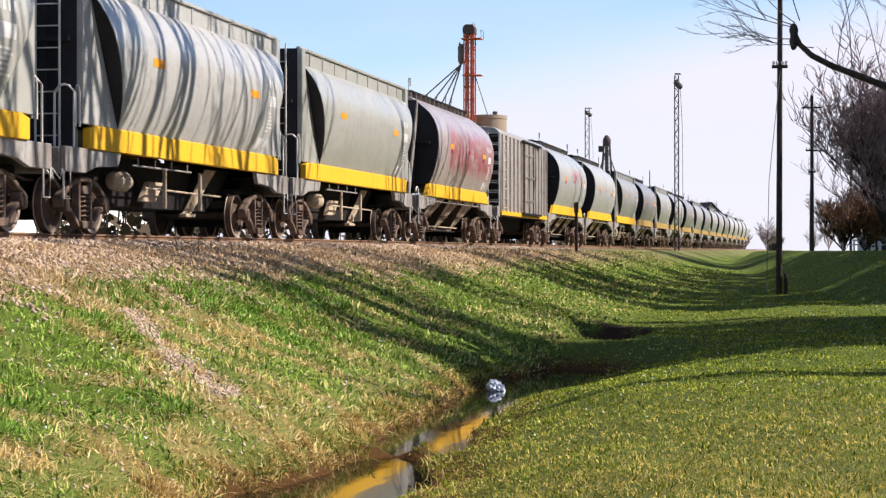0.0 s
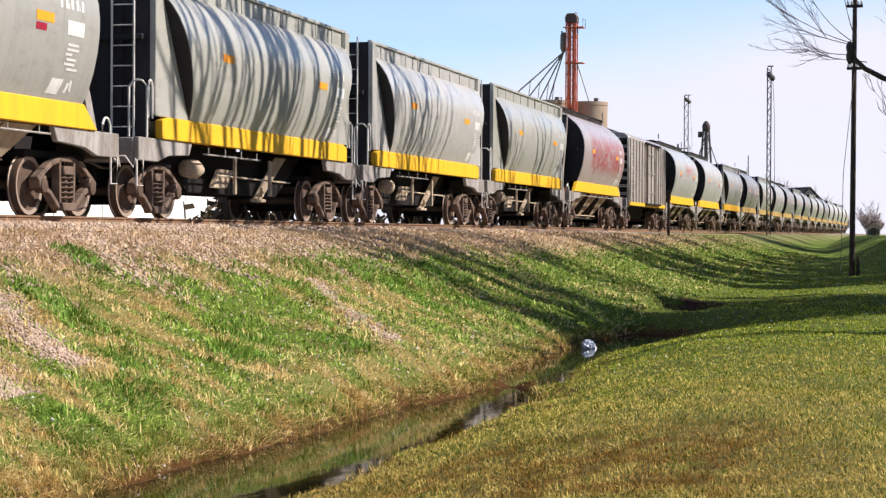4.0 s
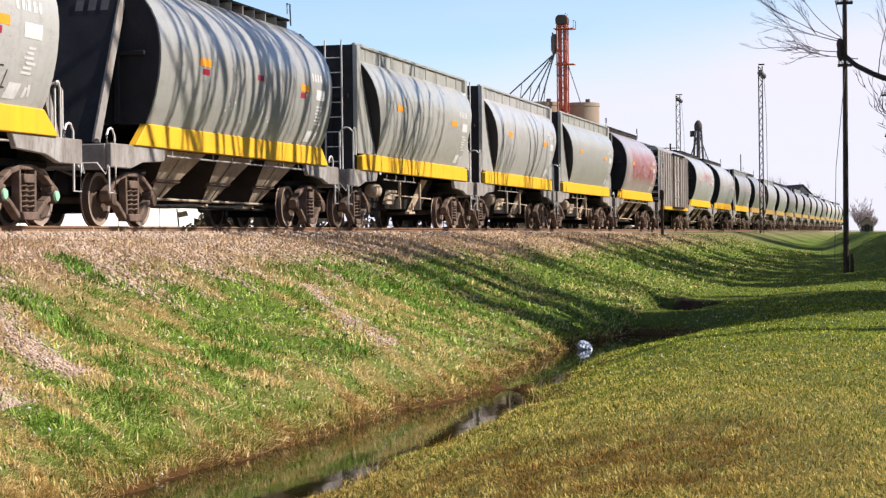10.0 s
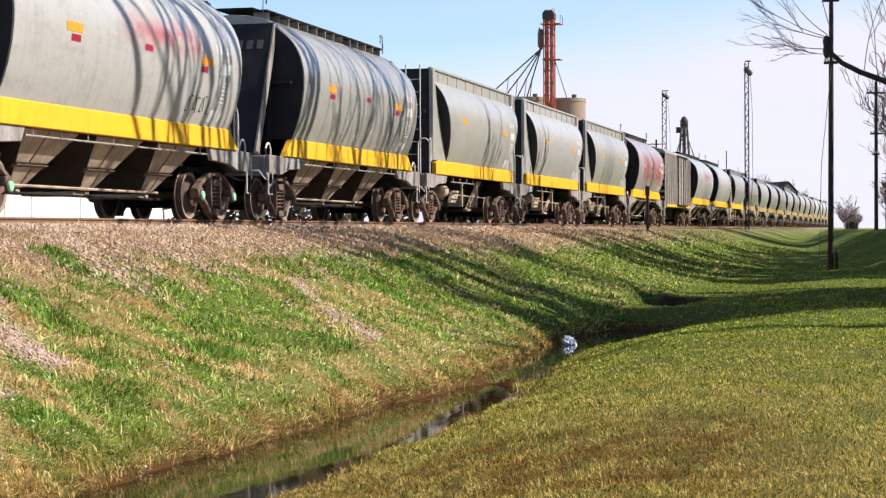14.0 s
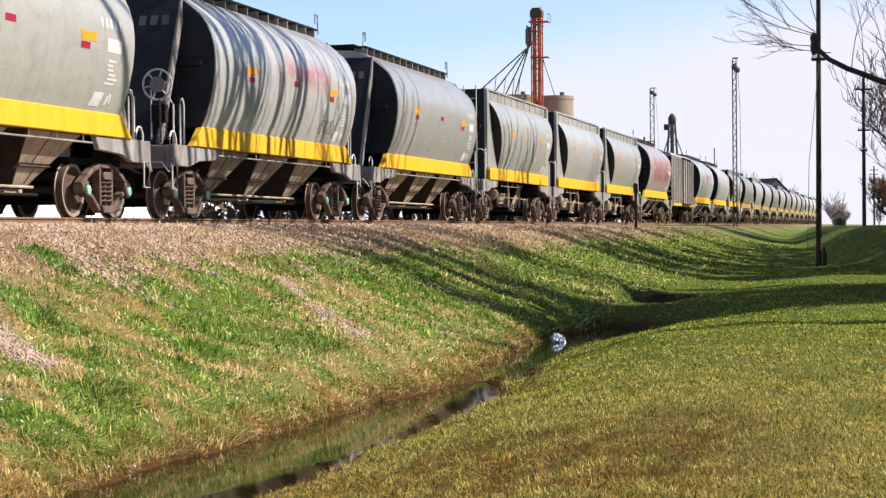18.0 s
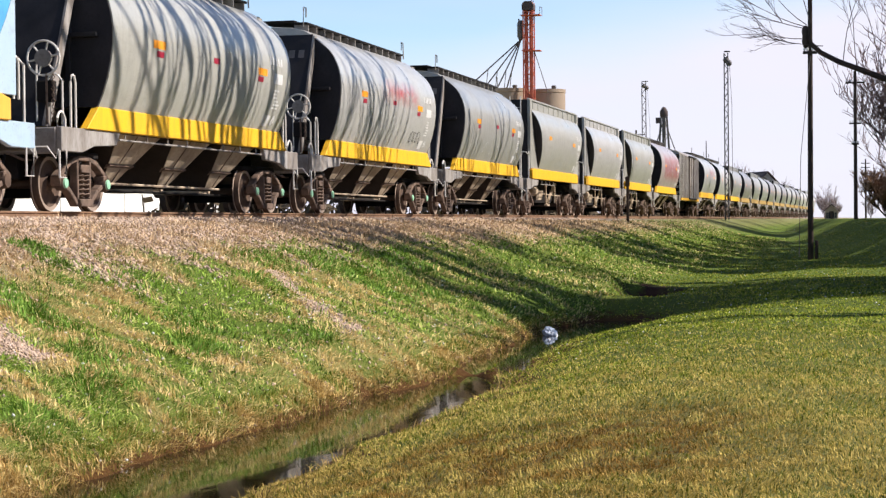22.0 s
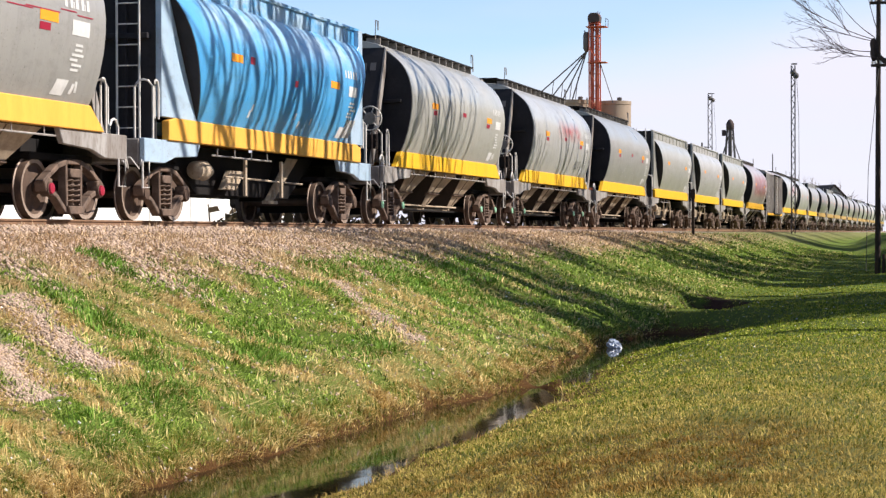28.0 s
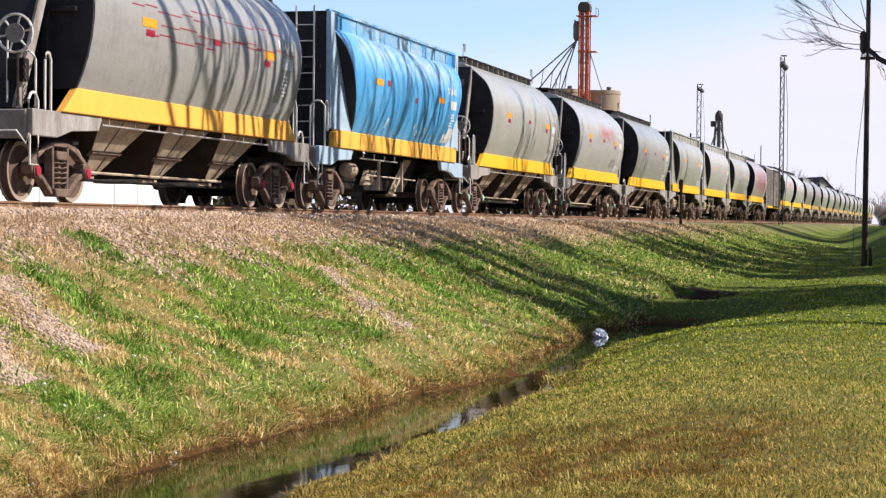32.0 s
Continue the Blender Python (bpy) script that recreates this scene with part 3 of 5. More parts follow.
def bogie(car, y, mark=None):
    """Three-piece bogie: the bolster carries side frames, springs, brake gear and two wheelsets."""
    b = part("bogie", BOGIE["bolster"], M_BOGIE, car, "cast steel three-piece bogie brown with brake dust", at=(0, y, 0))
    for side in (-1, 1):
        f = part("side_frame", BOGIE["frame"], M_BOGIE, b, at=(side * 1.08, 0, 0))
        part("shade_infill", BOGIE["shade_block"], M_DARK, b) if side > 0 else None
        for k in (-1, 1):
            c = part("spring", BOGIE["coil"], M_BOGIE, b, at=(side * 1.10, k * 0.11, 0))
    for k in (-1, 1):
        part("brake_beam", BOGIE["beam"], M_BOGIE, b, at=(0, k * 0.30, 0))
        w = part("wheelset", BOGIE["wheel"], M_WHEEL, b, "rusty wheels with pale rim sides, treads dark as shaded", at=(0, k * 0.9, WHEEL_R))
        WHEELS.append((w, k * 0.9))
        for side in (0, 180):
            part("axle_cap", BOGIE["cap"], M_WHEEL, b, at=(0, k * 0.9, WHEEL_R)).rotation_euler.z = radians(side)
    if mark:
        for k in (-1, 1):
            part("axle_box_cover", Shape().lathe([(0.03, 1.235), (0.08, 1.225), (0.092, 1.20), (0.092, 1.16)], 10), mark, b, at=(0, k * 0.9, WHEEL_R))
    return b


def skin(rows):
    """A sheet through rows of points, both sides given thickness by the caller."""
    s, n = Shape(), len(rows[0])
    s.add([p for r in rows for p in r], [(i * n + j, i * n + j + 1, (i + 1) * n + j + 1, (i + 1) * n + j) for i in range(len(rows) - 1) for j in range(n - 1)])
    return s


def barrel(end, top=((1.31, 4.10), (1.31, 4.42))):
    """Closed body of the car from sill to eaves; end(z) is the half length at that height."""
    ring = [(h, z) for h, z in SIDE] + list(top)
    ring = ring + [(-h, z) for h, z in reversed(ring)]
    steps = 12
    s, n = Shape(), len(ring)
    pts = [(h, -end(z) + 2 * end(z) * i / steps, z) for i in range(steps + 1) for h, z in ring]
    faces = [(i * n + j, i * n + (j + 1) % n, (i + 1) * n + (j + 1) % n, (i + 1) * n + j) for i in range(steps) for j in range(n)]
    faces += [tuple(range(n)), tuple(range(steps * n, (steps + 1) * n))]
    return s.add(pts, faces)


def on_side(z):
    return float(np.interp(z, [p[1] for p in SIDE], [p[0] for p in SIDE]))


def marking(car, name, y0, y1, z0, z1, material, label, lift=0.006, slant=0.0):
    """A painted or stuck mark that follows the bulge of the body."""
    zs = np.linspace(z0, z1, 5)
    rows = [[(on_side(z) + lift, y0 + slant * (z - z0), z), (on_side(z) + lift, y1 + slant * (z - z0), z)] for z in zs]
    return part(name, skin(rows), material, car, label)


def chute(car, y, lean=1, x=1.18, wide=0.9):
    """Sloping outlet sheet below the sill, pale with dust and painted sun, its backing dark for shade, with a dark rib
    across and a gate at its foot.
    """
    top, foot = y + lean * 0.62, y - lean * 0.25
    a, b = (top - wide / 2, top + wide / 2), (foot - wide * 0.36, foot + wide * 0.36)
    def slab(x0, x1, grow):
        return Shape().add([(x0, a[0] - grow, 1.36), (x0, a[1] + grow, 1.36), (x0 - 0.22, b[1] + grow, 0.44), (x0 - 0.22, b[0] - grow, 0.44), (x1, a[0] - grow, 1.36), (x1, a[1] + grow, 1.36), (x1 - 0.22, b[1] + grow, 0.44), (x1 - 0.22, b[0] - grow, 0.44)],
                           [(0, 3, 2, 1), (4, 5, 6, 7), (0, 1, 5, 4), (3, 7, 6, 2), (0, 4, 7, 3), (1, 2, 6, 5)])
    c = part("hopper_chute", slab(x, x - 0.02, 0.0), M_CHUTE, car, "dusty sloping outlet sheet, pale as if sunlit", 0, 0)
    # Black backing gives the outlet's other faces their shade.
    part("chute_shade_box", slab(x - 0.022, x - 0.6, -0.03), M_DARK, c, "", 0, 0)
    part("gate", Shape().box(x - 0.2, foot, 0.42, 0.14, wide * 0.85, 0.07).box(x - 0.17, foot + 0.1, 0.60, 0.10, 0.10, 0.20), M_CHUTE, c, "", 0.01, 0)
    return c


def funnel(car, y):
    """One of the pyramid-shaped discharge funnels of a covered hopper, with its stiffening rib, seam and sliding gate."""
    z1, z0, x1, x0, w1, w0 = 1.41, 0.47, 1.26, 0.55, 1.04, 0.24
    at = lambda z: ((z - z0) / (z1 - z0), x0 + (x1 - x0) * (z - z0) / (z1 - z0), w0 + (w1 - w0) * (z - z0) / (z1 - z0))
    rows = [[(x, y - w, z), (x, y + w, z), (-x, y + w, z), (-x, y - w, z)] for z, x, w in ((z0, x0, w0), (z1, x1, w1))]
    # One steel all round: sides coloured as shaded, dusty fronts as sunlit.
    c = part("discharge_funnel", Shape().add(rows[0] + rows[1], [(3, 2, 1, 0), (4, 5, 6, 7)] + [(i, (i + 1) % 4, (i + 1) % 4 + 4, i + 4) for i in range(4)]), M_FUNNEL_SHADE, car, "pyramid-shaped discharge funnel, dark brown for its shaded sides", 0, 0)
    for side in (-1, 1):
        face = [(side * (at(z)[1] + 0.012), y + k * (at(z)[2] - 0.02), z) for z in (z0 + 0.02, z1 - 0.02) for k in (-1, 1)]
        part("funnel_front", Shape().add(face + [(x - side * 0.010, v, z) for x, v, z in face], [(0, 1, 3, 2), (4, 6, 7, 5), (0, 4, 5, 1), (2, 3, 7, 6), (0, 2, 6, 4), (1, 5, 7, 3)]), M_CHUTE, c, "dusty sloping sheet, pale as if sunlit", 0, 0)
        _, x, w = at(0.80)
        part("funnel_rib", Shape().prism([(side * (x - 0.03), 0.79), (side * (x + 0.09), 0.84), (side * (x + 0.09), 0.87), (side * (x + 0.02), 0.87)], y - w - 0.06, y + w + 0.06, "y"), M_BOGIE, c, "rusty angle rib", 0, 0)
        seam = [(side * (at(z)[1] + 0.016), y + 0.1, z) for z in (0.55, 0.79)] , [(side * (at(z)[1] + 0.016), y - 0.12, z) for z in (0.89, 1.38)]
        for path in seam:
            part("weld_seam", Shape().tube(path, 0.014, 4), M_BOGIE, c, "", 0, 0)
    part("gate", Shape().box(0, y, 0.43, 1.0, 0.66, 0.08).box(0.46, y + 0.16, 0.50, 0.16, 0.12, 0.16), M_CHUTE, c, "dusty sliding gate", 0.01, 0)
    part("gate_lever", Shape().tube([(0.52, y - 0.1, 0.50), (0.62, y - 0.05, 0.66), (0.66, y - 0.02, 0.78)], 0.025, 5), M_BOGIE, c, "rusty gate lever", 0, 0)
    return c


def underframe(car, end_len=6.55, plate=None, belly=True):
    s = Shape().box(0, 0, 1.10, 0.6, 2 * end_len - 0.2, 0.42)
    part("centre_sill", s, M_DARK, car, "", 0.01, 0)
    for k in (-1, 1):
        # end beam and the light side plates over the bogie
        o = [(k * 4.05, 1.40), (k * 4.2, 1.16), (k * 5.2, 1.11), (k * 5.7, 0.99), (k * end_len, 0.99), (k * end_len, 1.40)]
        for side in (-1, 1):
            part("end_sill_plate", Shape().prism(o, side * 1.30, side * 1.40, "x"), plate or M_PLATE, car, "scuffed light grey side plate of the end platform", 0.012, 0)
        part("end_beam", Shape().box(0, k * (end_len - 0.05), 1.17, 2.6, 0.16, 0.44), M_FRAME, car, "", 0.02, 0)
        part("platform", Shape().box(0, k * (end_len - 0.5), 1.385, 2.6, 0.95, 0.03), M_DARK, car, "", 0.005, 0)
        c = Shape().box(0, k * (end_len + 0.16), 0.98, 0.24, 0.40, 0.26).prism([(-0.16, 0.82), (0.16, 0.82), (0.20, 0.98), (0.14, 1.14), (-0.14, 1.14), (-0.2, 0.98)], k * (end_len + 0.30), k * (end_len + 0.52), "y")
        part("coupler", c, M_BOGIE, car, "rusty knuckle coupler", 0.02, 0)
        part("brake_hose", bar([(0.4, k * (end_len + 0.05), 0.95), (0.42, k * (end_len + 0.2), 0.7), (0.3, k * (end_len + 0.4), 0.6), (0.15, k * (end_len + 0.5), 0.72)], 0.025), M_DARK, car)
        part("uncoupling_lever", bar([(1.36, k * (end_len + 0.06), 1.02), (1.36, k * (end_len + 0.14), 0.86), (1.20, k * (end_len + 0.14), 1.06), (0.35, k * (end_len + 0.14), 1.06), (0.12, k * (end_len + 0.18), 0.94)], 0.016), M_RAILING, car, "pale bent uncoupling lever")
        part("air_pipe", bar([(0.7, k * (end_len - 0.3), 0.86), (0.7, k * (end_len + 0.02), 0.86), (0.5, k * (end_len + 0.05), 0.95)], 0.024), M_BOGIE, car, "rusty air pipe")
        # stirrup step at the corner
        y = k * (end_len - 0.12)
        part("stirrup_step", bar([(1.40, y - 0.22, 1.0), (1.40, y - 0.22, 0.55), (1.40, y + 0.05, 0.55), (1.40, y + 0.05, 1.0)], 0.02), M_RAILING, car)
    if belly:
        # Hopper bottom, its shade under the sill put in as black.
        part("belly", Shape().prism([(-4.3, 1.42), (4.3, 1.42), (2.6, 0.52), (-2.6, 0.52)], -0.72, 0.72, "x"), M_DARK, car, "hopper bottom blackened to stand for the shade of the sill", 0, 0)
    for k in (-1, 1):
        # Dark block added under each car end to fill it with shade.
        part("end_shade_block", Shape().box(0, k * 5.95, 0.78, 1.1, 1.0, 0.5), M_DARK, car, "", 0.02, 0)


def yellow_sill(car, chamfer, paint=None):
    for side in (-1, 1):
        o = [(-HALF, 1.40), (HALF, 1.40), (HALF - chamfer, 1.80), (-HALF + chamfer, 1.80)] if chamfer else [(-HALF, 1.40), (HALF, 1.40), (HALF, 1.74), (HALF - 0.3, 1.80), (-HALF + 0.3, 1.80), (-HALF, 1.74)]
        part("side_sill", Shape().prism(o, side * 1.30, side * 1.445, "x"), paint or M_YELLOW, car, "far side sill, yellow dulled as in shade" if paint is M_SHADE_YELLOW else "bright yellow painted side sill", 0.012, 0)


def grab(car, x, y, z0, z1, along="y", w=0.36):
    top = z1
    pts = [(x, y - w / 2, z0), (x, y - w / 2, top - 0.12), (x, y - w / 4, top - 0.02), (x, y, top), (x, y + w / 4, top - 0.02), (x, y + w / 2, top - 0.12), (x, y + w / 2, z0)]
    if along == "x":
        pts = [(x + (q[1] - y), y, q[2]) for q in pts]
    part("handrail", bar(pts, 0.022), M_RAILING, car, "white bent pipe handrail")


def ladder(car, x, y, z0, z1, w=0.42):
    l = part("ladder", bar([(x - w / 2, y, z0), (x - w / 2, y, z1)], 0.022), M_RAILING, car, "white pipe ladder")
    part("stile", bar([(x + w / 2, y, z0), (x + w / 2, y, z1)], 0.022), M_RAILING, l)
    for i in range(int((z1 - z0) / 0.36)):
        part("rung", bar([(x - w / 2, y, z0 + 0.2 + 0.36 * i), (x + w / 2, y, z0 + 0.2 + 0.36 * i)], 0.013), M_RAILING, l)


def brake_wheel(car, y, k):
    s = Shape()
    c = Vector((1.02, y, 2.55))
    R = 0.29
    s.tube([(c.x + R * math.cos(a), c.y, c.z + R * math.sin(a)) for a in np.linspace(0, 2 * math.pi, 25)], 0.022, 6)
    rim = part("brake_wheel", s, M_RAILING, car, "spoked grey hand brake wheel")
    for i in range(6):
        a = i * math.pi / 3 + 0.2
        part("spoke", bar([(c.x + 0.1 * math.cos(a), c.y, c.z + 0.1 * math.sin(a)), (c.x + R * math.cos(a), c.y, c.z + R * math.sin(a))], 0.016), M_RAILING, rim)
    part("hub", Shape().lathe([(0.02, y - 0.03), (0.15, y - 0.03), (0.15, y + 0.02), (0.02, y + 0.02)], 16, "y", (c.x, 0, c.z)), M_FRAME, rim)
    part("brake_chain", bar([(c.x + 0.05, y, c.z - 0.25), (c.x + 0.06, y, 1.45)], 0.022), M_BOGIE, car)
    part("brake_shaft", bar([(c.x - 0.14, y + 0.03, 1.42), (c.x - 0.14, y + 0.03, 2.45), (c.x, y + 0.01, 2.55)], 0.018), M_RAILING, car, "grey brake shaft")
    for i in range(9):
        a = (c.x + 0.16, y + 0.02, 2.38 - 0.1 * i)
        part("chain_link", bar([(a[0], a[1], a[2]), (a[0] + 0.025, a[1] + 0.02 * (i % 2), a[2] - 0.045), (a[0], a[1], a[2] - 0.09), (a[0] - 0.025, a[1] - 0.02 * (i % 2), a[2] - 0.045), (a[0], a[1], a[2])], 0.010), M_BOGIE, car)
    part("brake_gear_box", Shape().box(c.x, y + 0.10 * k * -1, 2.0, 0.30, 0.18, 0.36), M_DARK, car, "", 0.02, 0)


def side_rod(car, y0, y1, z=1.27, step=1.05):
    r = part("side_rod", bar([(1.36, y0, z), (1.36, y1, z)], 0.018), M_PLATE, car, "pale operating rod under the sill")
    y = y0 + 0.25
    while y < y1:
        part("rod_hanger", bar([(1.37, y, z - 0.02), (1.37, y, z + 0.14)], 0.014), M_PLATE, r)
        y += step


def stickers(car, rng, tags):
    for y, z, m, label in tags:
        wide, high = (0.30, 0.075) if m is M_ORANGE_TAG else (0.18, 0.055)
        marking(car, "reflector", y - wide, y + wide, z - high, z + high, m, label)
    # stencilled data near the far end: unreadable bars
    for i in range(5):
        marking(car, "stencil", 3.62 + 0.19 * i, 3.71 + 0.19 * i, 3.20, 3.37, M_WHITE_TAG, "white stencilled mark")
        if i % 2:
            marking(car, "stencil", 3.73 + 0.19 * i, 3.76 + 0.19 * i, 3.20, 3.30, M_WHITE_TAG, "white stencilled mark")
    marking(car, "stencil_panel", 3.88, 4.48, 2.80, 3.03, M_WHITE_TAG, "white stencilled panel")
    for i in range(6):
        a = 3.92 + rng.uniform(0, 0.16)
        marking(car, "stencil", a, a + rng.uniform(0.22, 0.42), 2.26 + 0.075 * i, 2.30 + 0.075 * i, M_WHITE_TAG, "small white stencilled line")
    marking(car, "stencil_panel", 3.58, 3.98, 1.88, 2.12, M_WHITE_TAG, "white painted capacity panel", slant=0.35)
    marking(car, "stencil", 4.16, 4.26, 1.92, 2.08, M_WHITE_TAG, "white stencilled mark", slant=0.3)
    marking(car, "stencil", 4.34, 4.42, 1.95, 2.12, M_WHITE_TAG, "white stencilled mark", slant=-0.3)


def scrawl(car, y0, z0, count, material, label, w=0.10, h=0.22, rng=None):
    """Unreadable hand writing as plain slanted bars."""
    for i in range(count):
        z = z0 + 0.02 * (i % 3)
        marking(car, "scrawl", y0 + i * w * 1.5, y0 + i * w * 1.5 + 0.025, z, z + h, material, label, 0.006, 0.25 * (-1) ** i)
        marking(car, "scrawl", y0 + i * w * 1.5, y0 + i * w * 1.5 + w, z + (h if i % 2 else 0.0), z + (h if i % 2 else 0.0) + 0.02, material, label)


OR, RD = (M_ORANGE_TAG, "orange reflective tag"), (M_RED_TAG, "small red tag")


def open_hopper(paint, label, rng, group, sill=None):
    """Hopper with bulkhead ends: ladder on the bulkhead, flat corner plates and a fluted rim."""
    car = thing("hopper_car", label, "freight car", group)
    end = lambda z: HALF - 1.32 * max(0.0, (4.08 - z)) / 2.28 - 0.03
    part("body", barrel(end), paint, car, "bulging riveted hopper body")
    for k in (-1, 1):
        rim = [(h - 0.012, z) for h, z in SIDE]
        rim = rim + [(-h, z) for h, z in reversed(rim)]
        n, cap = len(rim), Shape()
        cap.add([(h, k * (end(z) + 0.004), z) for h, z in rim] + [(h, k * (end(z) + 0.03), z) for h, z in rim], [tuple(range(n)), tuple(range(2 * n - 1, n - 1, -1))] + [(i, (i + 1) % n, (i + 1) % n + n, i + n) for i in range(n)])
        # End faces wear the shade colour instead of the body paint.
        part("end_slope_sheet", cap, M_END_SHADE, car, "sloping end of the body, blackened as shade", 0, 0)
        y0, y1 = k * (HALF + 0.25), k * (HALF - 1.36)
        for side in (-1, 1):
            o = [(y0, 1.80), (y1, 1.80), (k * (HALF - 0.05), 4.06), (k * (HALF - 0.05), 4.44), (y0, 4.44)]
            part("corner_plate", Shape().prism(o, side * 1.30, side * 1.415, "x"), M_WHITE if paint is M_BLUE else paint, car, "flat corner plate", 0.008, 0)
        part("bulkhead", Shape().box(0, k * (HALF + 0.23), 2.92, 2.6, 0.06, 3.05), M_END_SHADE, car, "steel end bulkhead, darkened as shade", 0.01, 0)
        for x in (-0.75, 0.0, 0.75):
            part("stiffener", Shape().box(x, k * (HALF + 0.30), 2.6, 0.08, 0.10, 2.4), M_END_SHADE, car, "", 0.01, 0)
        part("crossbar", Shape().box(0, k * (HALF + 0.31), 3.2, 2.4, 0.12, 0.10), M_END_SHADE, car, "", 0.01, 0)
        ladder(car, 0.86, k * (HALF + 0.42), 1.4, 4.55)
        grab(car, 1.22, k * (HALF + 0.58), 1.4, 2.42, "x", 0.34)
        grab(car, 1.36, k * (HALF + 0.36), 1.75, 2.42, "y", 0.18)
    for side in (-1, 1):
        part("rim", Shape().box(side * 1.31, 0, 4.46, 0.10, 2 * HALF + 0.40, 0.07), paint, car, "", 0.01, 0)
        for i in range(9):
            part("rim_rib", Shape().box(side * 1.318, -4.8 + 1.2 * i, 4.27, 0.035, 0.06, 0.30), paint, car, "", 0.008, 0)
    part("roof_deck", Shape().box(0, 0, 4.38, 2.56, 2 * HALF + 0.38, 0.05), M_FRAME, car, "", 0, 0)
    yellow_sill(car, 0.0, sill)
    underframe(car, 6.55, M_WHITE if paint is M_BLUE else None)
    chute(car, 1.5, 1, 1.0, 0.7)
    part("drop_plate", Shape().prism([(-1.9, 0.62), (-1.2, 0.62), (-0.75, 1.0), (-1.5, 1.0)], 0.88, 1.0, "x"), M_CHUTE, car, "dusty drop plate", 0.01, 0)
    side_rod(car, -3.4, -0.2, 1.22, 0.9)
    part("brake_cylinder", Shape().lathe([(0.06, -3.4), (0.17, -3.35), (0.19, -2.95), (0.12, -2.9), (0.12, -2.7)], 14, "y", (1.0, 0, 0.95)), M_CHUTE, car, "dusty brake cylinder")
    for y in (-1.2, 0.9):
        part("hanger", Shape().box(1.18, y, 0.88, 0.06, 0.09, 0.75), M_CHUTE, car, "", 0.008, 0)
    part("gate_rod", bar([(1.15, -2.2, 0.86), (1.15, 2.3, 0.82)], 0.02), M_CHUTE, car)
    stickers(car, rng, ((-3.0, 3.05, *OR), (2.9, 2.98, *OR)))
    return car


def roofed_hopper(paint, label, rng, group, wheel=True, sill=None):
    """Covered hopper: recessed ends in the colour of shade behind a sloping end sheet, and a running board on the roof.
    """
    car = thing("covered_hopper_car", label, "freight car", group)
    part("body", barrel(lambda z: 5.06, ((1.18, 4.22), (0.98, 4.38))), paint, car, "bulging hopper body")
    for k in (-1, 1):
        o = [(h - 0.02, z) for h, z in SIDE] + [(0.96, 4.37)]
        part("end_wall", Shape().prism(o + [(-h, z) for h, z in reversed(o)], k * 5.065, k * 5.09, "y"), M_END_SHADE, car, "recessed end wall, blackened as shade", 0, 0)
    roof = [(-0.98, 4.38), (0.98, 4.38), (0.8, 4.49), (0.45, 4.57), (0, 4.60), (-0.45, 4.57), (-0.8, 4.49)]
    part("roof", Shape().prism(roof, -5.09, 5.09, "y"), paint, car, "low arched roof", 0.01)
    board = part("running_board", Shape().box(0.0, 0, 4.76, 0.9, 9.7, 0.04), M_DARK, car, "dark steel running board", 0.006, 0)
    part("board_edge", Shape().box(0.62, 0, 4.70, 0.34, 9.7, 0.05), M_DARK, board, "", 0.006, 0)
    for i in range(14):
        part("board_bracket", Shape().box(0.6, -4.7 + 0.72 * i, 4.60, 0.36, 0.05, 0.20), M_FRAME, board, "", 0, 0)
    for k in (-1, 1):
        part("board_handrail", bar([(0.75, k * 4.8, 4.85), (0.75, k * 4.8, 5.08), (0.75, k * 5.0, 5.08), (0.75, k * 5.05, 4.6)], 0.018), M_FRAME, car)
        # sloping end sheet with side flanges
        o = [(k * 5.0, 4.40), (k * 5.08, 4.40), (k * 6.42, 1.42), (k * 6.34, 1.42)]
        part("end_sheet", Shape().prism(o, -1.0, 1.0, "x"), M_END_SHADE, car, "sloping end sheet, darkened as shade", 0.006, 0)
        for i in range(3):
            x = 0.22 + 0.24 * i
            part("end_stencil", Shape().add([(x + u, k * (5.08 + (4.40 - z) * 0.45 + 0.012), z) for z in (3.80, 4.00) for u in (0.0, 0.15)], [(0, 1, 3, 2)]), M_MAST, car, "faded grey stencilled mark", 0, 0)
        for side in (-1, 1):
            part("end_flange", Shape().prism([(k * 4.86, 4.36), (k * 5.10, 4.36), (k * 6.46, 1.42), (k * 6.20, 1.42)], side * 1.0, side * 1.05, "x"), M_PLATE, car, "pale flange of the end sheet", 0.006, 0)
            part("end_post", Shape().box(side * 0.9, k * 5.12, 2.6, 0.10, 0.10, 1.6), M_END_SHADE, car, "", 0.01, 0)
        part("end_shelf", Shape().box(0, k * 5.14, 3.05, 2.9, 0.12, 0.08), M_END_SHADE, car, "", 0.01, 0)
        grab(car, 1.28, k * 6.3, 1.4, 1.66, "y", 0.32)
        if wheel:
            grab(car, 1.1, k * 6.15, 1.4, 2.3, "x", 0.28)
            grab(car, 1.3, k * 5.85, 1.4, 2.3, "y", 0.2)
    if wheel:
        brake_wheel(car, -6.4, -1)
    yellow_sill(car, 0.52, sill)
    underframe(car, belly=False)
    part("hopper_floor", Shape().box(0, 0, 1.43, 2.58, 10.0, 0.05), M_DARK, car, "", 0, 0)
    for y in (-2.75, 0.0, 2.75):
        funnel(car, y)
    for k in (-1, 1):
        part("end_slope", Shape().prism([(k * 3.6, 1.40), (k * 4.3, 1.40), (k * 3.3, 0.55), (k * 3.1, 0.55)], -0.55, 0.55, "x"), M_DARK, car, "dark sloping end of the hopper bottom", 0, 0)
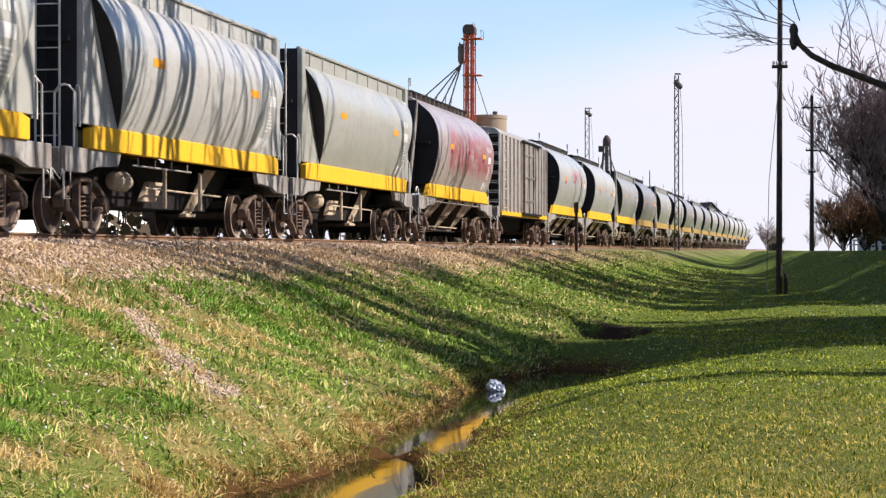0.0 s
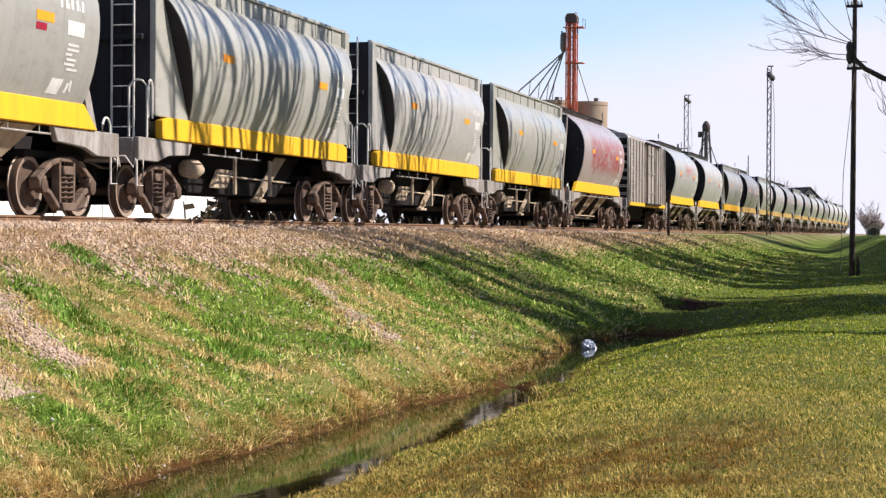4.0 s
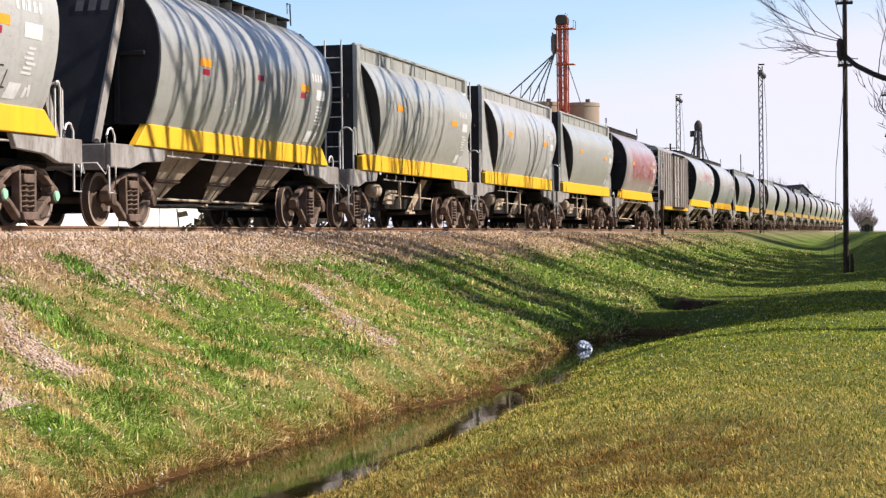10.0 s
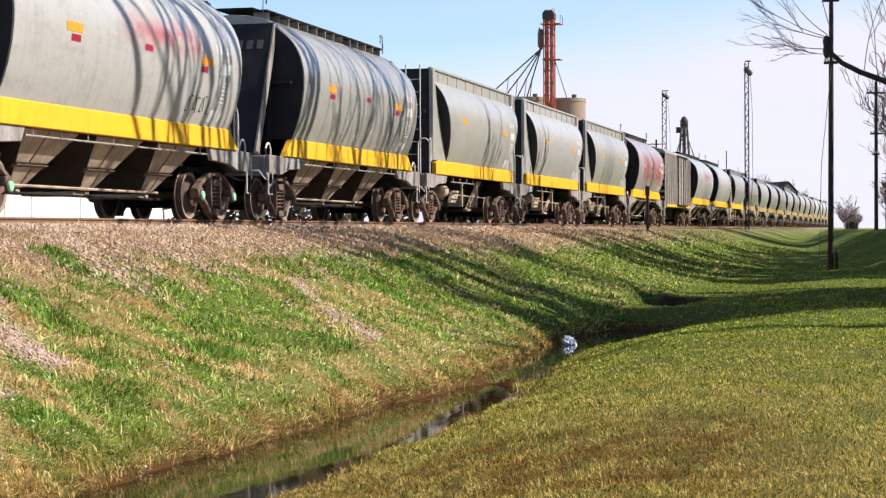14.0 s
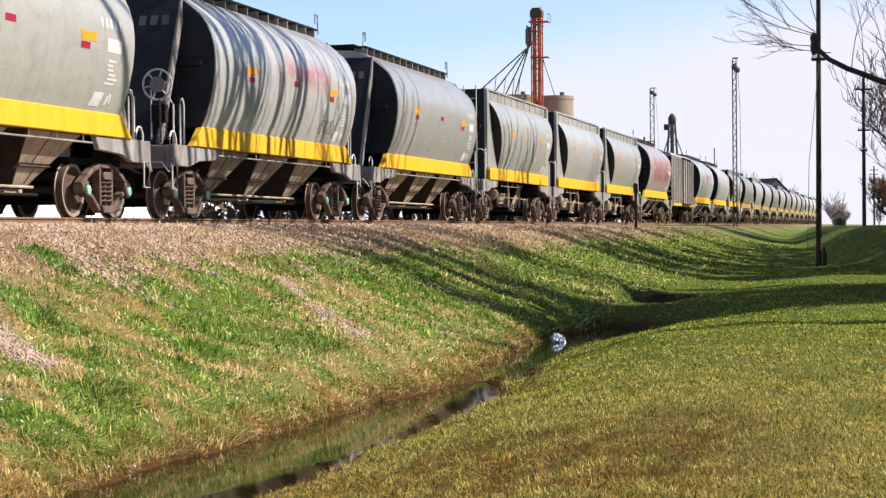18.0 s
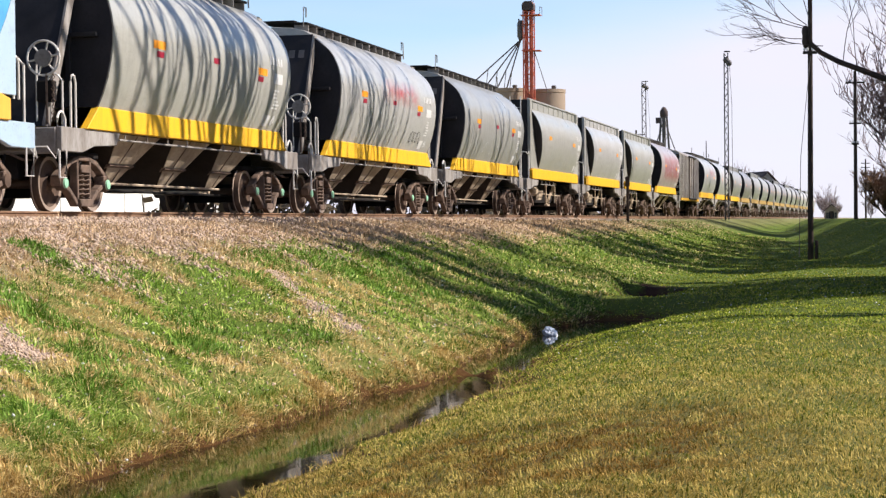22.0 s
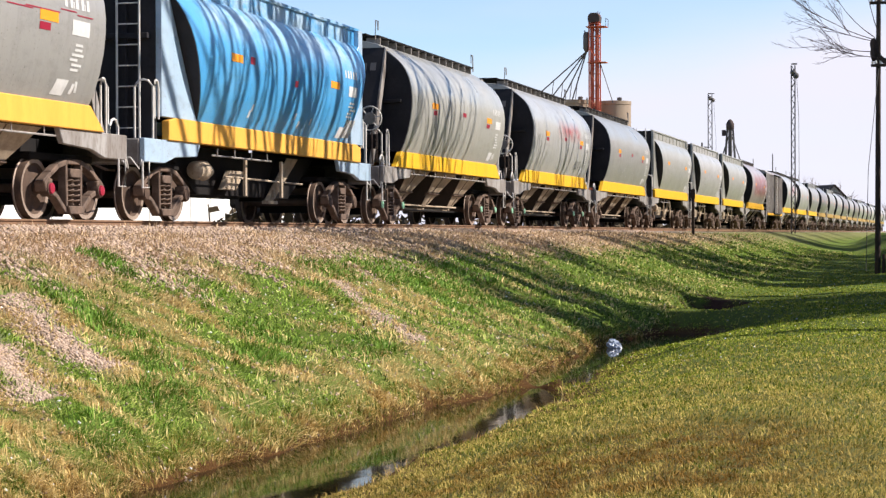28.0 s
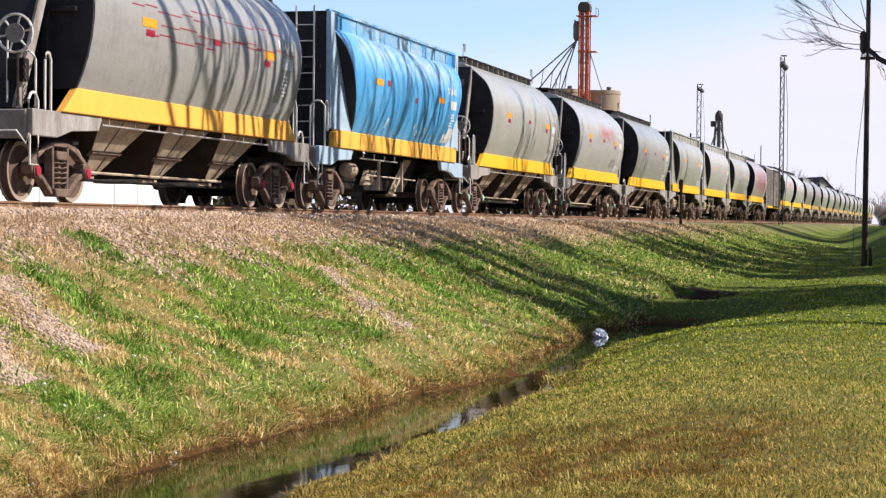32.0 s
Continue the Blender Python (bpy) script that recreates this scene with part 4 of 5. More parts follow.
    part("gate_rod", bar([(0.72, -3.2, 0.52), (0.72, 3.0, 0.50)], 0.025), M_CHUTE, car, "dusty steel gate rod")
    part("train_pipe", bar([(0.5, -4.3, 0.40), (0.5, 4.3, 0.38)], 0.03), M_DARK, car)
    side_rod(car, -4.0, 4.0)
    stickers(car, rng, ((-2.9, 3.05, *OR), (-2.85, 2.88, *RD), (0.2, 3.0, *RD), (3.1, 3.0, *OR), (2.98, 2.84, *RD)))
    return car


def box_car(paint, label, rng, group):
    car = thing("box_car", label, "freight car", group)
    L, H = 6.1, 4.2
    part("body", Shape().prism([(-1.45, 1.1), (1.45, 1.1), (1.45, H), (1.2, H + 0.18), (0, H + 0.32), (-1.2, H + 0.18), (-1.45, H)], -L, L, "y"), paint, car, "weathered box body", 0.02)
    for k in (-1, 1):
        for i in range(8):
            part("end_rib", Shape().prism([(k * L, 1.3 + 0.36 * i), (k * (L + 0.12), 1.42 + 0.36 * i), (k * (L + 0.12), 1.50 + 0.36 * i), (k * L, 1.62 + 0.36 * i)], -1.4, 1.4, "x"), M_DARK, car, "", 0.01, 0)
    for y in (-5.95, -5.0, -4.05, -3.1, -2.15, -1.2, 1.8, 2.7, 3.6, 4.45, 5.25, 5.95):
        part("side_post", Shape().prism([(1.45, y - 0.07), (1.52, y - 0.04), (1.52, y + 0.04), (1.45, y + 0.07)], 1.2, 4.12, "z"), paint, car, "", 0, 0)
    d = part("sliding_door", Shape().box(1.52, 0.3, 2.65, 0.06, 2.5, 2.85), M_PLATE, car, "pale scuffed sliding door", 0.01, 0)
    for y in (-0.92, 0.3, 1.52):
        part("door_rib", Shape().box(1.57, y, 2.65, 0.05, 0.10, 2.8), M_BOGIE, d, "rusty door stile", 0.008, 0)
    for z in (1.75, 2.7, 3.6):
        part("door_rib", Shape().box(1.565, 0.3, z, 0.035, 2.4, 0.09), M_FRAME, d, "", 0.008, 0)
    for z in (1.20, 4.12):
        part("door_rail", Shape().box(1.55, 1.2, z, 0.10, 5.0, 0.09), M_DARK, car, "dark door rail", 0.01, 0)
    for i in range(8):
        part("side_rung", bar([(1.50, -5.9, 1.35 + 0.36 * i), (1.56, -5.9, 1.35 + 0.36 * i), (1.56, -5.45, 1.35 + 0.36 * i), (1.50, -5.45, 1.35 + 0.36 * i)], 0.014), M_RAILING, car)
    part("side_sill", Shape().box(1.47, 0, 1.15, 0.06, 2 * L, 0.17), M_YELLOW, car, "yellow side sill", 0.01, 0)
    part("running_board", Shape().box(0, 0, H + 0.42, 0.6, 2 * L, 0.04), M_DARK, car, "", 0, 0)
    ladder(car, 1.2, -L - 0.2, 1.0, 4.2)
    underframe(car)
    return car


rng = random.Random(5)
GROUP = "cars of the freight train"
# near end of the yellow sill at 6 s, kind, paint, label
CARS = [
    (-49.0, "open", M_LIGHT, "pale grey open-rim hopper car with yellow sill"),
    (-34.2, "roof", M_MAUVE, "dull grey covered hopper car with thin red scrawls"),
    (-20.37, "open", M_BLUE, "bright blue hopper car with pale corners and yellow sill"),
    (-6.25, "roof", M_GREEN, "grey covered hopper car with hand brake wheel"),
    (8.02, "roof", M_SCRAWL, "grey covered hopper car with red painted marks"),
    (22.27, "roof", M_GREY, "blue-grey covered hopper car with yellow sill"),
    (36.22, "open", M_GREEN, "green-grey hopper car with bulkhead ends and ladder"),
    (49.9, "open", M_LIGHT, "pale grey hopper car with bulkhead ends"),
    (63.45, "open", M_GREEN, "grey hopper car with bulkhead ends"),
    (77.55, "roof", M_RED, "faded red and grey covered hopper car"),
    (91.9, "box", M_BROWN, "weathered grey box car with ribbed ends"),
]
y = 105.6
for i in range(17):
    # The first dozen far cars get darker paints in place of tree shade.
    CARS.append((y, ("roof", "roof", "open", "roof", "open")[i % 5], M_SCRAWL if i == 0 else M_LIGHT if i == 1 else (M_GREY, M_SHADE_GREY, M_MAUVE, M_SHADE_GREY, M_GREY)[i % 5] if i < 12 else M_LIGHT, "grey hopper car far down the train"))
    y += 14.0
TRAIN = []
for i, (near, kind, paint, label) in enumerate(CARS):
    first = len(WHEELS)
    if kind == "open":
        car = open_hopper(paint, label, rng, GROUP, M_SHADE_YELLOW if i > 13 else M_AMBER if i in (1, 2) else None)
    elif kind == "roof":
        car = roofed_hopper(paint, label, rng, GROUP, i in (3, 4, 1), M_SHADE_YELLOW if i > 13 else M_AMBER if i in (1, 2) else None)
    else:
        car = box_car(paint, label, rng, GROUP)
    for k in (-1, 1):
        bogie(car, k * BOGIE_Y, M_RED_TAG if i == 1 else M_MINT if i in (3, 4) else None)
    if i == 4:
        scrawl(car, 2.35, 2.02, 7, M_DARK, "dark scrawled mark", 0.12, 0.27)
    if i == 1:
        for y0, y1, z, slant in ((-3.6, -0.4, 3.3, 0), (-2.4, 2.6, 3.05, 0), (-1.0, 3.9, 3.45, 0), (-3.0, 0.2, 2.85, 0), (1.2, 4.6, 3.1, 0)):
            for j in range(6):
                a, b = y0 + (y1 - y0) * j / 6, y0 + (y1 - y0) * (j + 0.96) / 6
                zz = z + 0.04 * math.sin(j * 1.9)
                marking(car, "red_stroke", a, b, zz, zz + 0.018, M_RED_TAG, "thin sprayed red stroke")
    if i == 2:
        marking(car, "white_patch", 3.9, 4.5, 1.9, 2.3, M_WHITE_TAG, "white painted patch", slant=0.4)
        marking(car, "reflector", -2.3, -2.05, 3.0, 3.14, M_RED_TAG, "small red tag")
        marking(car, "reflector", 0.3, 0.5, 2.75, 2.88, M_RED_TAG, "small red tag")
        for y0, z in ((-2.0, 2.0), (-1.9, 2.12), (0.6, 2.1), (0.9, 1.95), (1.6, 2.05)):
            marking(car, "scuff", y0, y0 + 0.10, z, z + 0.14, M_WHITE_TAG, "pale scuff", slant=0.3)
    if i == 5:
        for y0, z in ((-1.6, 2.22), (-1.45, 2.34), (-1.3, 2.26), (-1.15, 2.4), (-1.7, 2.08), (-0.6, 2.05), (0.5, 2.3), (0.8, 2.22), (0.95, 2.14)):
            marking(car, "scuff", y0, y0 + 0.06, z, z + 0.05, M_WHITE_TAG, "pale chip")
    TRAIN.append((car, near + HALF))

# ---- trees ----
def bare_tree(name, label, at, height, seed, lean=(0, 0), stout=1.0, stems=5, spread=0.34, twigs=5, rise=0.55, bark=M_BARK, twig_mat=M_TWIG, fork=0.22, fine=0.012, group="bare trees", first=(), limb=0.55):
    """A leafless tree: a tapered trunk, limbs that fork and reach upwards, and fine twigs."""
    r = random.Random(seed)
    tree = thing(name, label, "tree", group, at)
    base = (height * 0.021 + 0.05) * stout
    trunk, crown, twiglets = Shape(), Shape(), Shape()
    p, pts = Vector((0, 0, -0.4)), [Vector((0, 0, -0.4))]
    for i in range(6):
        p = p + Vector((r.uniform(-0.10, 0.10) + lean[0], r.uniform(-0.10, 0.10) + lean[1], (height * fork + 0.4) / 6))
        pts.append(p.copy())
    trunk.tube(pts, base * 1.25, 10, base * 0.85)

    def grow(p, d, length, rad, level):
        n = 5 if level < 2 else 4 if level < 3 else 3
        q, path = p.copy(), [p.copy()]
        for i in range(n):
            d = (d + Vector((r.uniform(-1, 1), r.uniform(-1, 1), r.uniform(-0.4, 1) * rise)) * (0.16 + 0.05 * level)).normalized()
            q = q + d * length / n
            path.append(q.copy())
        small = level >= 3
        (twiglets if small else crown).tube(path, rad, 3 if level >= 2 else 6, rad * (0.3 if small else 0.5))
        if level >= twigs:
            return
        kids = 3 if level < 2 else (3 if level < 4 else 2)
        for c in range(kids + (1 if level < 3 else 0)):
            at_i = r.randint(1, n) if c else n
            out = Vector((r.uniform(-1, 1), r.uniform(-1, 1), r.uniform(-0.1, 0.9)))
            nd = (d * 1.25 + out * (0.55 + spread)).normalized()
            grow(path[at_i], nd, length * r.uniform(0.52, 0.80), max(rad * (0.55 if c else 0.68), fine * 0.5), level + 1)

    for i in range(stems):
        a = 2 * math.pi * (i + r.uniform(-0.3, 0.3)) / stems
        d = Vector((math.cos(a) * spread, math.sin(a) * spread, 1.0)).normalized()
        grow(pts[-1 - (i % 2)], d, height * r.uniform(0.30, 0.42), base * limb, 0)
    for start, d, length, rad in first:
        grow(Vector(start), Vector(d).normalized(), length, rad, 1)
    part("trunk", trunk, bark, tree, "dark furrowed trunk")
    tagged(part("branchwork", crown, bark, tree, "bare forking limbs"), kind="stuff")
    tagged(part("brushwood", twiglets, twig_mat, tree, "fine leafless twigs", 0, 0), kind="stuff")
    return tree


BIG_TREES = ((7.4, 40.9, 31.0, 4), (6.2, 43.0, 30.0, 3), (6.8, 45.6, 32.0, 4), (6.4, 52.4, 27.0, 3), (7.2, 54.6, 25.0, 3))
for i, (x, y, h, stems) in enumerate(BIG_TREES):
    bare_tree("bare_tree", "tall stout leafless tree with upright limbs beside the lawn", (x, y, float(land(x, y))), h, 20 + i, stems=stems, spread=0.12, rise=1.3, twigs=2, stout=0.56, fork=0.40, limb=0.40)
for i, (x, y, h) in enumerate(((5.4, 42.0, 15.0), (5.0, 44.6, 14.0), (5.6, 53.4, 13.0))):
    bare_tree("bare_tree", "spreading leafless tree among the tall trunks", (x, y, float(land(x, y))), h, 50 + i, stems=6, spread=0.42, rise=0.7, twigs=3, stout=0.7, fork=0.25, fine=0.03)
for i, (x, y, h, stems) in enumerate(((6.2, 33.4, 8.2, 3), (6.6, 66.5, 16.0, 5), (7.0, 70.0, 17.0, 5), (6.6, 74.5, 16.5, 5), (7.4, 80.0, 16.0, 5), (8.0, 92.0, 16.5, 5), (8.5, 106.0, 17.0, 5), (11.0, 140.0, 19.5, 5), (11.5, 155.0, 20.5, 6), (12.2, 171.0, 20.0, 6), (13.2, 188.0, 21.0, 6), (14.2, 206.0, 21.5, 6), (15.4, 226.0, 22.0, 6))):
    bare_tree("bare_tree", "leafless tree with upright limbs beside the lawn", (x, y, float(land(x, y))), h, 30 + i, stems=stems, spread=0.15, rise=1.1, twigs=2 if y < 120 else 3, stout=1.05, fork=0.42 if y < 120 else 0.3)
bare_tree("twiggy_tree", "broad leafless tree dense with purplish twigs", (3.3, 141.0, 1.2), 12.5, 71, stems=13, spread=0.45, rise=0.24, twigs=5, twig_mat=M_HAZE, fine=0.075, stout=0.45, fork=0.16)
for i, (x, y, h) in enumerate(((0.2, 147.0, 4.4), (1.8, 149.0, 4.8), (3.4, 148.0, 4.6))):
    bare_tree("russet_bush", "low twiggy russet bush under the bare trees", (x, y, 1.3), h, 60 + i, stems=12, spread=0.75, rise=0.3, twigs=4, twig_mat=M_REDBUSH, fine=0.07, stout=0.35, fork=0.05, group="russet bushes")
for i, (x, y, h) in enumerate(((5.6, 150.0, 12.0), (3.4, 205.0, 8.0), (6.4, 142.0, 13.0), (4.4, 132.0, 5.0), (2.9, 160.0, 8.0))):
    bare_tree("twiggy_tree", "leafless tree dense with brownish twigs", (x, y, 1.4), h, 80 + i, stems=5, spread=0.55, rise=0.3, twigs=4, twig_mat=M_HAZE, fine=0.05, stout=0.5, fork=0.12)

def shrub(at, radius, height, seed, label):
    """Evergreen shrub: short stems and many small leaves in uneven clumps."""
    r = random.Random(seed)
    t = thing("evergreen_shrub", label, "shrub", "shrubs beside the lawn", at)
    stem, leaf = Shape(), Shape()
    for i in range(64):
        a, q, up = r.uniform(0, 6.28), r.uniform(0.1, 1.0), r.uniform(0.06, 0.97)
        q *= min(1.0, 1.6 * (1.12 - up))
        c = Vector((math.cos(a) * radius * q, math.sin(a) * radius * q, height * up))
        stem.tube([(0, 0, -0.2), tuple(c * 0.5), tuple(c)], 0.07, 5, 0.02)
        for j in range(72):
            p = c + Vector((r.gauss(0, 1), r.gauss(0, 1), r.gauss(0, 0.8))) * radius * 0.20
            p.z = max(p.z, 0.1)
            u = Vector((r.uniform(-1, 1), r.uniform(-1, 1), r.uniform(-1, 1))).normalized() * 0.30
            v = Vector((r.uniform(-1, 1), r.uniform(-1, 1), r.uniform(-1, 1))).normalized() * 0.16
            leaf.add([p - u, p + v, p + u, p - v], [(0, 1, 2, 3)])
    tagged(part("branchwork", stem, M_BARK, t), kind="stuff")
    tagged(part("foliage", leaf, M_LEAF, t, "small dark green leaves", 0, 0), kind="stuff")
    return t


M_SCRUB = worn("scrub_leaf", (0.10, 0.075, 0.045), (0.05, 0.04, 0.028), 0.8, 0, 1.5, 0.6)
M_LEAF = worn("shrub_leaf", (0.05, 0.09, 0.025), (0.03, 0.05, 0.018), 0.5, 0, 1.5, 0.6)
SHRUBS = [(7.4 + 0.3 * (i % 2), 41.2 + 3.5 * i, 2.5, (11.8, 11.0, 9.5, 9.2)[i]) for i in range(4)] + [(8.2 + 0.05 * i, 66.5 + 4.9 * i, 2.9, 12.2 + 0.8 * (i % 3)) for i in range(12)] + [(12.0 + 0.32 * i, 126.0 + 9.0 * i, 4.5, 11.0 + 0.7 * (i % 3) + 0.25 * i) for i in range(22)]
for sd, (x, y, r_, h_) in enumerate(SHRUBS):
    shrub((x, y, float(land(x, y))), r_, h_, sd, "tall dense evergreen shrub at the edge of the lawn")

# a low limb that reaches out over the lawn, cut off at its end, with a tuft of shoots
limb = thing("tree_limb", "dark low tree limb with a knobbed end and thin bare shoots", "tree limb", at=(0, 50.0, 0))
LIMB = [Vector(p) for p in ((7.0, 1.0, 2.3), (4.6, 0.8, 3.2), (2.6, 0.5, 4.15), (1.0, 0.3, 4.72), (0.1, 0.1, 5.06), (-0.55, 0, 5.32), (-1.10, 0, 5.54), (-1.55, -0.05, 5.78), (-1.80, -0.1, 6.02), (-1.92, -0.08, 6.3))]
part("branch", Shape().tube(LIMB, 0.100, 10, 0.055), M_BARK, limb, "dark bent branch")
part("knob", Shape().lathe([(0.03, -0.30), (0.07, -0.24), (0.10, -0.12), (0.08, 0.0), (0.105, 0.14), (0.07, 0.24), (0.03, 0.28)], 9, "z", (-1.93, -0.08, 6.20)), M_BARK, limb, "knobbed cut end")
rs = random.Random(11)


def shoot(s, p, d, length, rad, level, droop=0.0, kids=8):
    path, q = [p.copy()], p.copy()
    for i in range(6):
        d = (d + Vector((rs.uniform(-1, 1) * 0.13, rs.uniform(-1, 1) * 0.13, rs.uniform(-0.5, 1) * 0.12 - droop))).normalized()
        q = q + d * length / 6
        path.append(q.copy())
    s.tube(path, rad, 4, rad * 0.4)
    if level < 3:
        for c in range(kids if level == 0 else 4 if level == 1 else 3):
            out = Vector((rs.uniform(-1, 0.6), rs.uniform(-1, 1), rs.uniform(-0.5, 0.8)))
            shoot(s, path[rs.randint(2, 6)], (d + out * 0.8).normalized(), length * rs.uniform(0.35, 0.6), rad * 0.62, level + 1, droop)
    return s


for p, d, l in (((-1.9, 0, 6.4), (-1, 0.1, 0.16), 1.9), ((-1.92, 0, 6.45), (-1, 0, 0.42), 2.1), ((-1.95, 0, 6.15), (-1, 0, 0.02), 1.5), ((-1.9, 0, 6.5), (-0.9, 0, 0.75), 1.9), ((-1.8, 0, 6.55), (-0.45, 0.1, 1), 2.4), ((-1.5, 0, 5.95), (-0.9, -0.2, 0.05), 1.4), ((-0.6, 0, 5.2), (-0.2, 0, 1), 2.6),
                ((0.1, 0.1, 4.8), (-0.35, 0.1, 1), 2.6), ((1.0, 0.3, 4.4), (0.0, 0, 1), 3.0), ((1.4, 0.3, 4.2), (-0.4, 0, 1), 2.8), ((0.5, 0.2, 4.6), (0.3, 0.1, 1), 2.4), ((2.2, 0.4, 4.0), (-0.2, 0.1, 1), 3.4), ((-1.0, 0.0, 5.5), (0.2, 0, 1), 2.6), ((1.8, 0.4, 4.1), (0.1, 0.1, 1), 3.6)):
    part("shoot", shoot(Shape(), Vector(p), Vector(d).normalized(), l, 0.012, 0, 0.0, 7 if p[0] < -1.4 else 3), M_TWIG, limb, "thin bare shoot", 0, 0)
part("branch", Shape().tube([(0.35, 0.5, 9.4), (0.62, 0.5, 7.8), (0.85, 0.5, 6.9), (1.15, 0.45, 6.1), (1.7, 0.4, 5.0), (2.3, 0.45, 4.0)], 0.17, 9, 0.22), M_BARK, limb, "thick dark leaning limb")
for x in (0.9, 1.8):
    part("shoot", shoot(Shape(), Vector((x, 0.3, 5.4 + rs.uniform(0, 1.6))), Vector((rs.uniform(-0.6, 0.3), 0.2, -1)).normalized(), 1.3, 0.011, 1, 0.08), M_TWIG, limb, "thin hanging shoot", 0, 0)


# ---- poles, masts, post ----
def utility_pole(x, y, h, r, arms, label, tilt=0.0):
    z0 = float(land(x, y))
    pole = thing("utility_pole", label, "utility pole", "poles along the line", (x, y, z0))
    pole.rotation_euler.y = radians(tilt)
    part("shaft", Shape().tube([(0, 0, -0.5), (0, 0, h * 0.5), (0, 0, h)], r, 12, r * 0.7), M_POLE, pole, "dark tarred wooden shaft")
    for z, w in arms:
        a = part("crossarm", Shape().box(0, -0.12, z, w, 0.10, 0.11), M_POLE, pole, "", 0.01, 0)
        for k in (-1, -0.45, 0.45, 1):
            part("insulator", Shape().lathe([(0.02, z + 0.06), (0.045, z + 0.09), (0.05, z + 0.15), (0.03, z + 0.2)], 8, "z", (k * (w / 2 - 0.06), -0.12, 0)), M_WHITEWALL, a, "pale insulator")
    return pole


utility_pole(-2.79, 75.7, 12.2, 0.115, ((10.4, 0.62), (8.0, 0.55)), "tall dark tarred pole standing on the lawn", 0.25)
part("guy_wire", Shape().tube([(0.02, -0.1, 7.9), (-0.35, -0.4, 4.0), (-0.42, -0.5, 0.05)], 0.012, 4), M_MAST, bpy.data.objects["utility_pole"], "thin steel wire")
utility_pole(-1.9, 135.0, 10.2, 0.14, ((9.4, 1.3), (6.6, 0.8), (5.2, 0.5)), "dark wooden pole with crossarms behind the lawn")
utility_pole(1.8, 215.0, 10.0, 0.14, ((9.2, 1.2),), "distant wooden pole with a crossarm")
utility_pole(-3.0, 330.0, 10.0, 0.16, ((9.3, 1.4), (8.6, 1.4)), "far wooden pole with two crossarms")
stub = thing("stub_post", "short dark wooden stub beside the tall pole", "post", at=(-2.57, 75.7, float(land(-2.57, 75.7))))
part("shaft", Shape().tube([(0, 0, -0.2), (0.01, 0, 0.35), (0.015, 0, 0.72)], 0.075, 9, 0.065), M_POLE, stub)
post = thing("line_post", "thin dark steel marker post at the edge of the ballast", "post", at=(-11.5, 88.0, float(land(-11.5, 88.0))))
part("shaft", Shape().box(0, 0, 0.95, 0.12, 0.10, 2.3), M_POLE, post, "", 0.01, 0)
part("plate", Shape().box(0, -0.06, 1.85, 0.20, 0.03, 0.42), M_POLE, post, "", 0.008, 0)


def lattice_mast(x, y, z0, h, w, label, top_w=None, lamp=True):
    mast = thing("lattice_mast", label, "lighting mast", "steel masts", (x, y, z0))
    t = top_w or w
    legs = [(a, b) for a in (-1, 1) for b in (-1, 1)]
    for a, b in legs:
        part("leg", Shape().tube([(a * w / 2, b * w / 2, 0), (a * t / 2, b * t / 2, h)], 0.035 * max(1, w), 5), M_MAST, mast)
    n = max(6, int(h / (w * 1.5)))
    brace = Shape()
    for i in range(n):
        z, zz = h * i / n, h * (i + 1) / n
        k, kk = w + (t - w) * i / n, w + (t - w) * (i + 1) / n
        s = 1 if i % 2 else -1
        for c in (-1, 1):
            brace.tube([(s * k / 2, c * k / 2, z), (-s * kk / 2, c * kk / 2, zz)], 0.02 * max(1, w), 4)
            brace.tube([(c * k / 2, s * k / 2, z), (c * kk / 2, -s * kk / 2, zz)], 0.02 * max(1, w), 4)
    part("bracing", brace, M_MAST, mast)
    if lamp:
        part("cable", Shape().tube([(w * 0.9, 0, h - 0.6), (w * 1.5, 0, h * 0.7), (w * 1.6, 0, h * 0.3), (w * 0.6, 0, 0.5)], 0.018 * max(1, 2 * w), 4), M_MAST, mast, "thin hanging cable")
        part("head_frame", Shape().box(0.3 * w, 0, h + 0.1, 1.6 * w, 1.3 * w, 0.08), M_MAST, mast, "", 0.01, 0)
        for k in (0.0, 0.9):
            part("floodlight", Shape().lathe([(0.05, -0.25), (0.16, -0.18), (0.17 + 0.22 * w, 0.08), (0.17 + 0.22 * w, 0.14)], 12, "y", (k * w * 0.8, 0, h - 0.5 - 0.25 * k)), M_MAST, mast, "dark round floodlight")
    return mast


lattice_mast(-11.0, 139.0, 1.5, 12.0, 0.26, "slim steel lattice mast with floodlights beside the line")
lattice_mast(-30.2, 248.0, 0.8, 18.6, 0.5, "steel lattice mast with floodlights behind the train")
utility_pole(-31.5, 250.0, 12.6, 0.16, ((12.0, 2.4), (11.2, 2.0)), "wooden pole with crossarms beside a mast")
utility_pole(-26.0, 290.0, 12.5, 0.10, (), "thin distant bare pole")

# ---- grain elevator ----
EX, EY = -44.7, 245.0
ele = thing("grain_elevator_tower", "tall orange lattice bucket elevator with pipes", "grain elevator", at=(EX, EY, 0.6))
for a in (-1, 1):
    for b in (-1, 1):
        part("leg", Shape().box(a * 0.62, b * 0.62, 14.6, 0.16, 0.16, 29.2), M_ORANGE, ele, "orange steel leg", 0.02, 0)
frames = Shape()
for i in range(18):
    z = 1.6 * i + 0.8
    for c in (-1, 1):
        frames.box(0, c * 0.62, z, 1.3, 0.07, 0.09).box(c * 0.62, 0, z, 0.07, 1.3, 0.09)
        s = 1 if i % 2 else -1
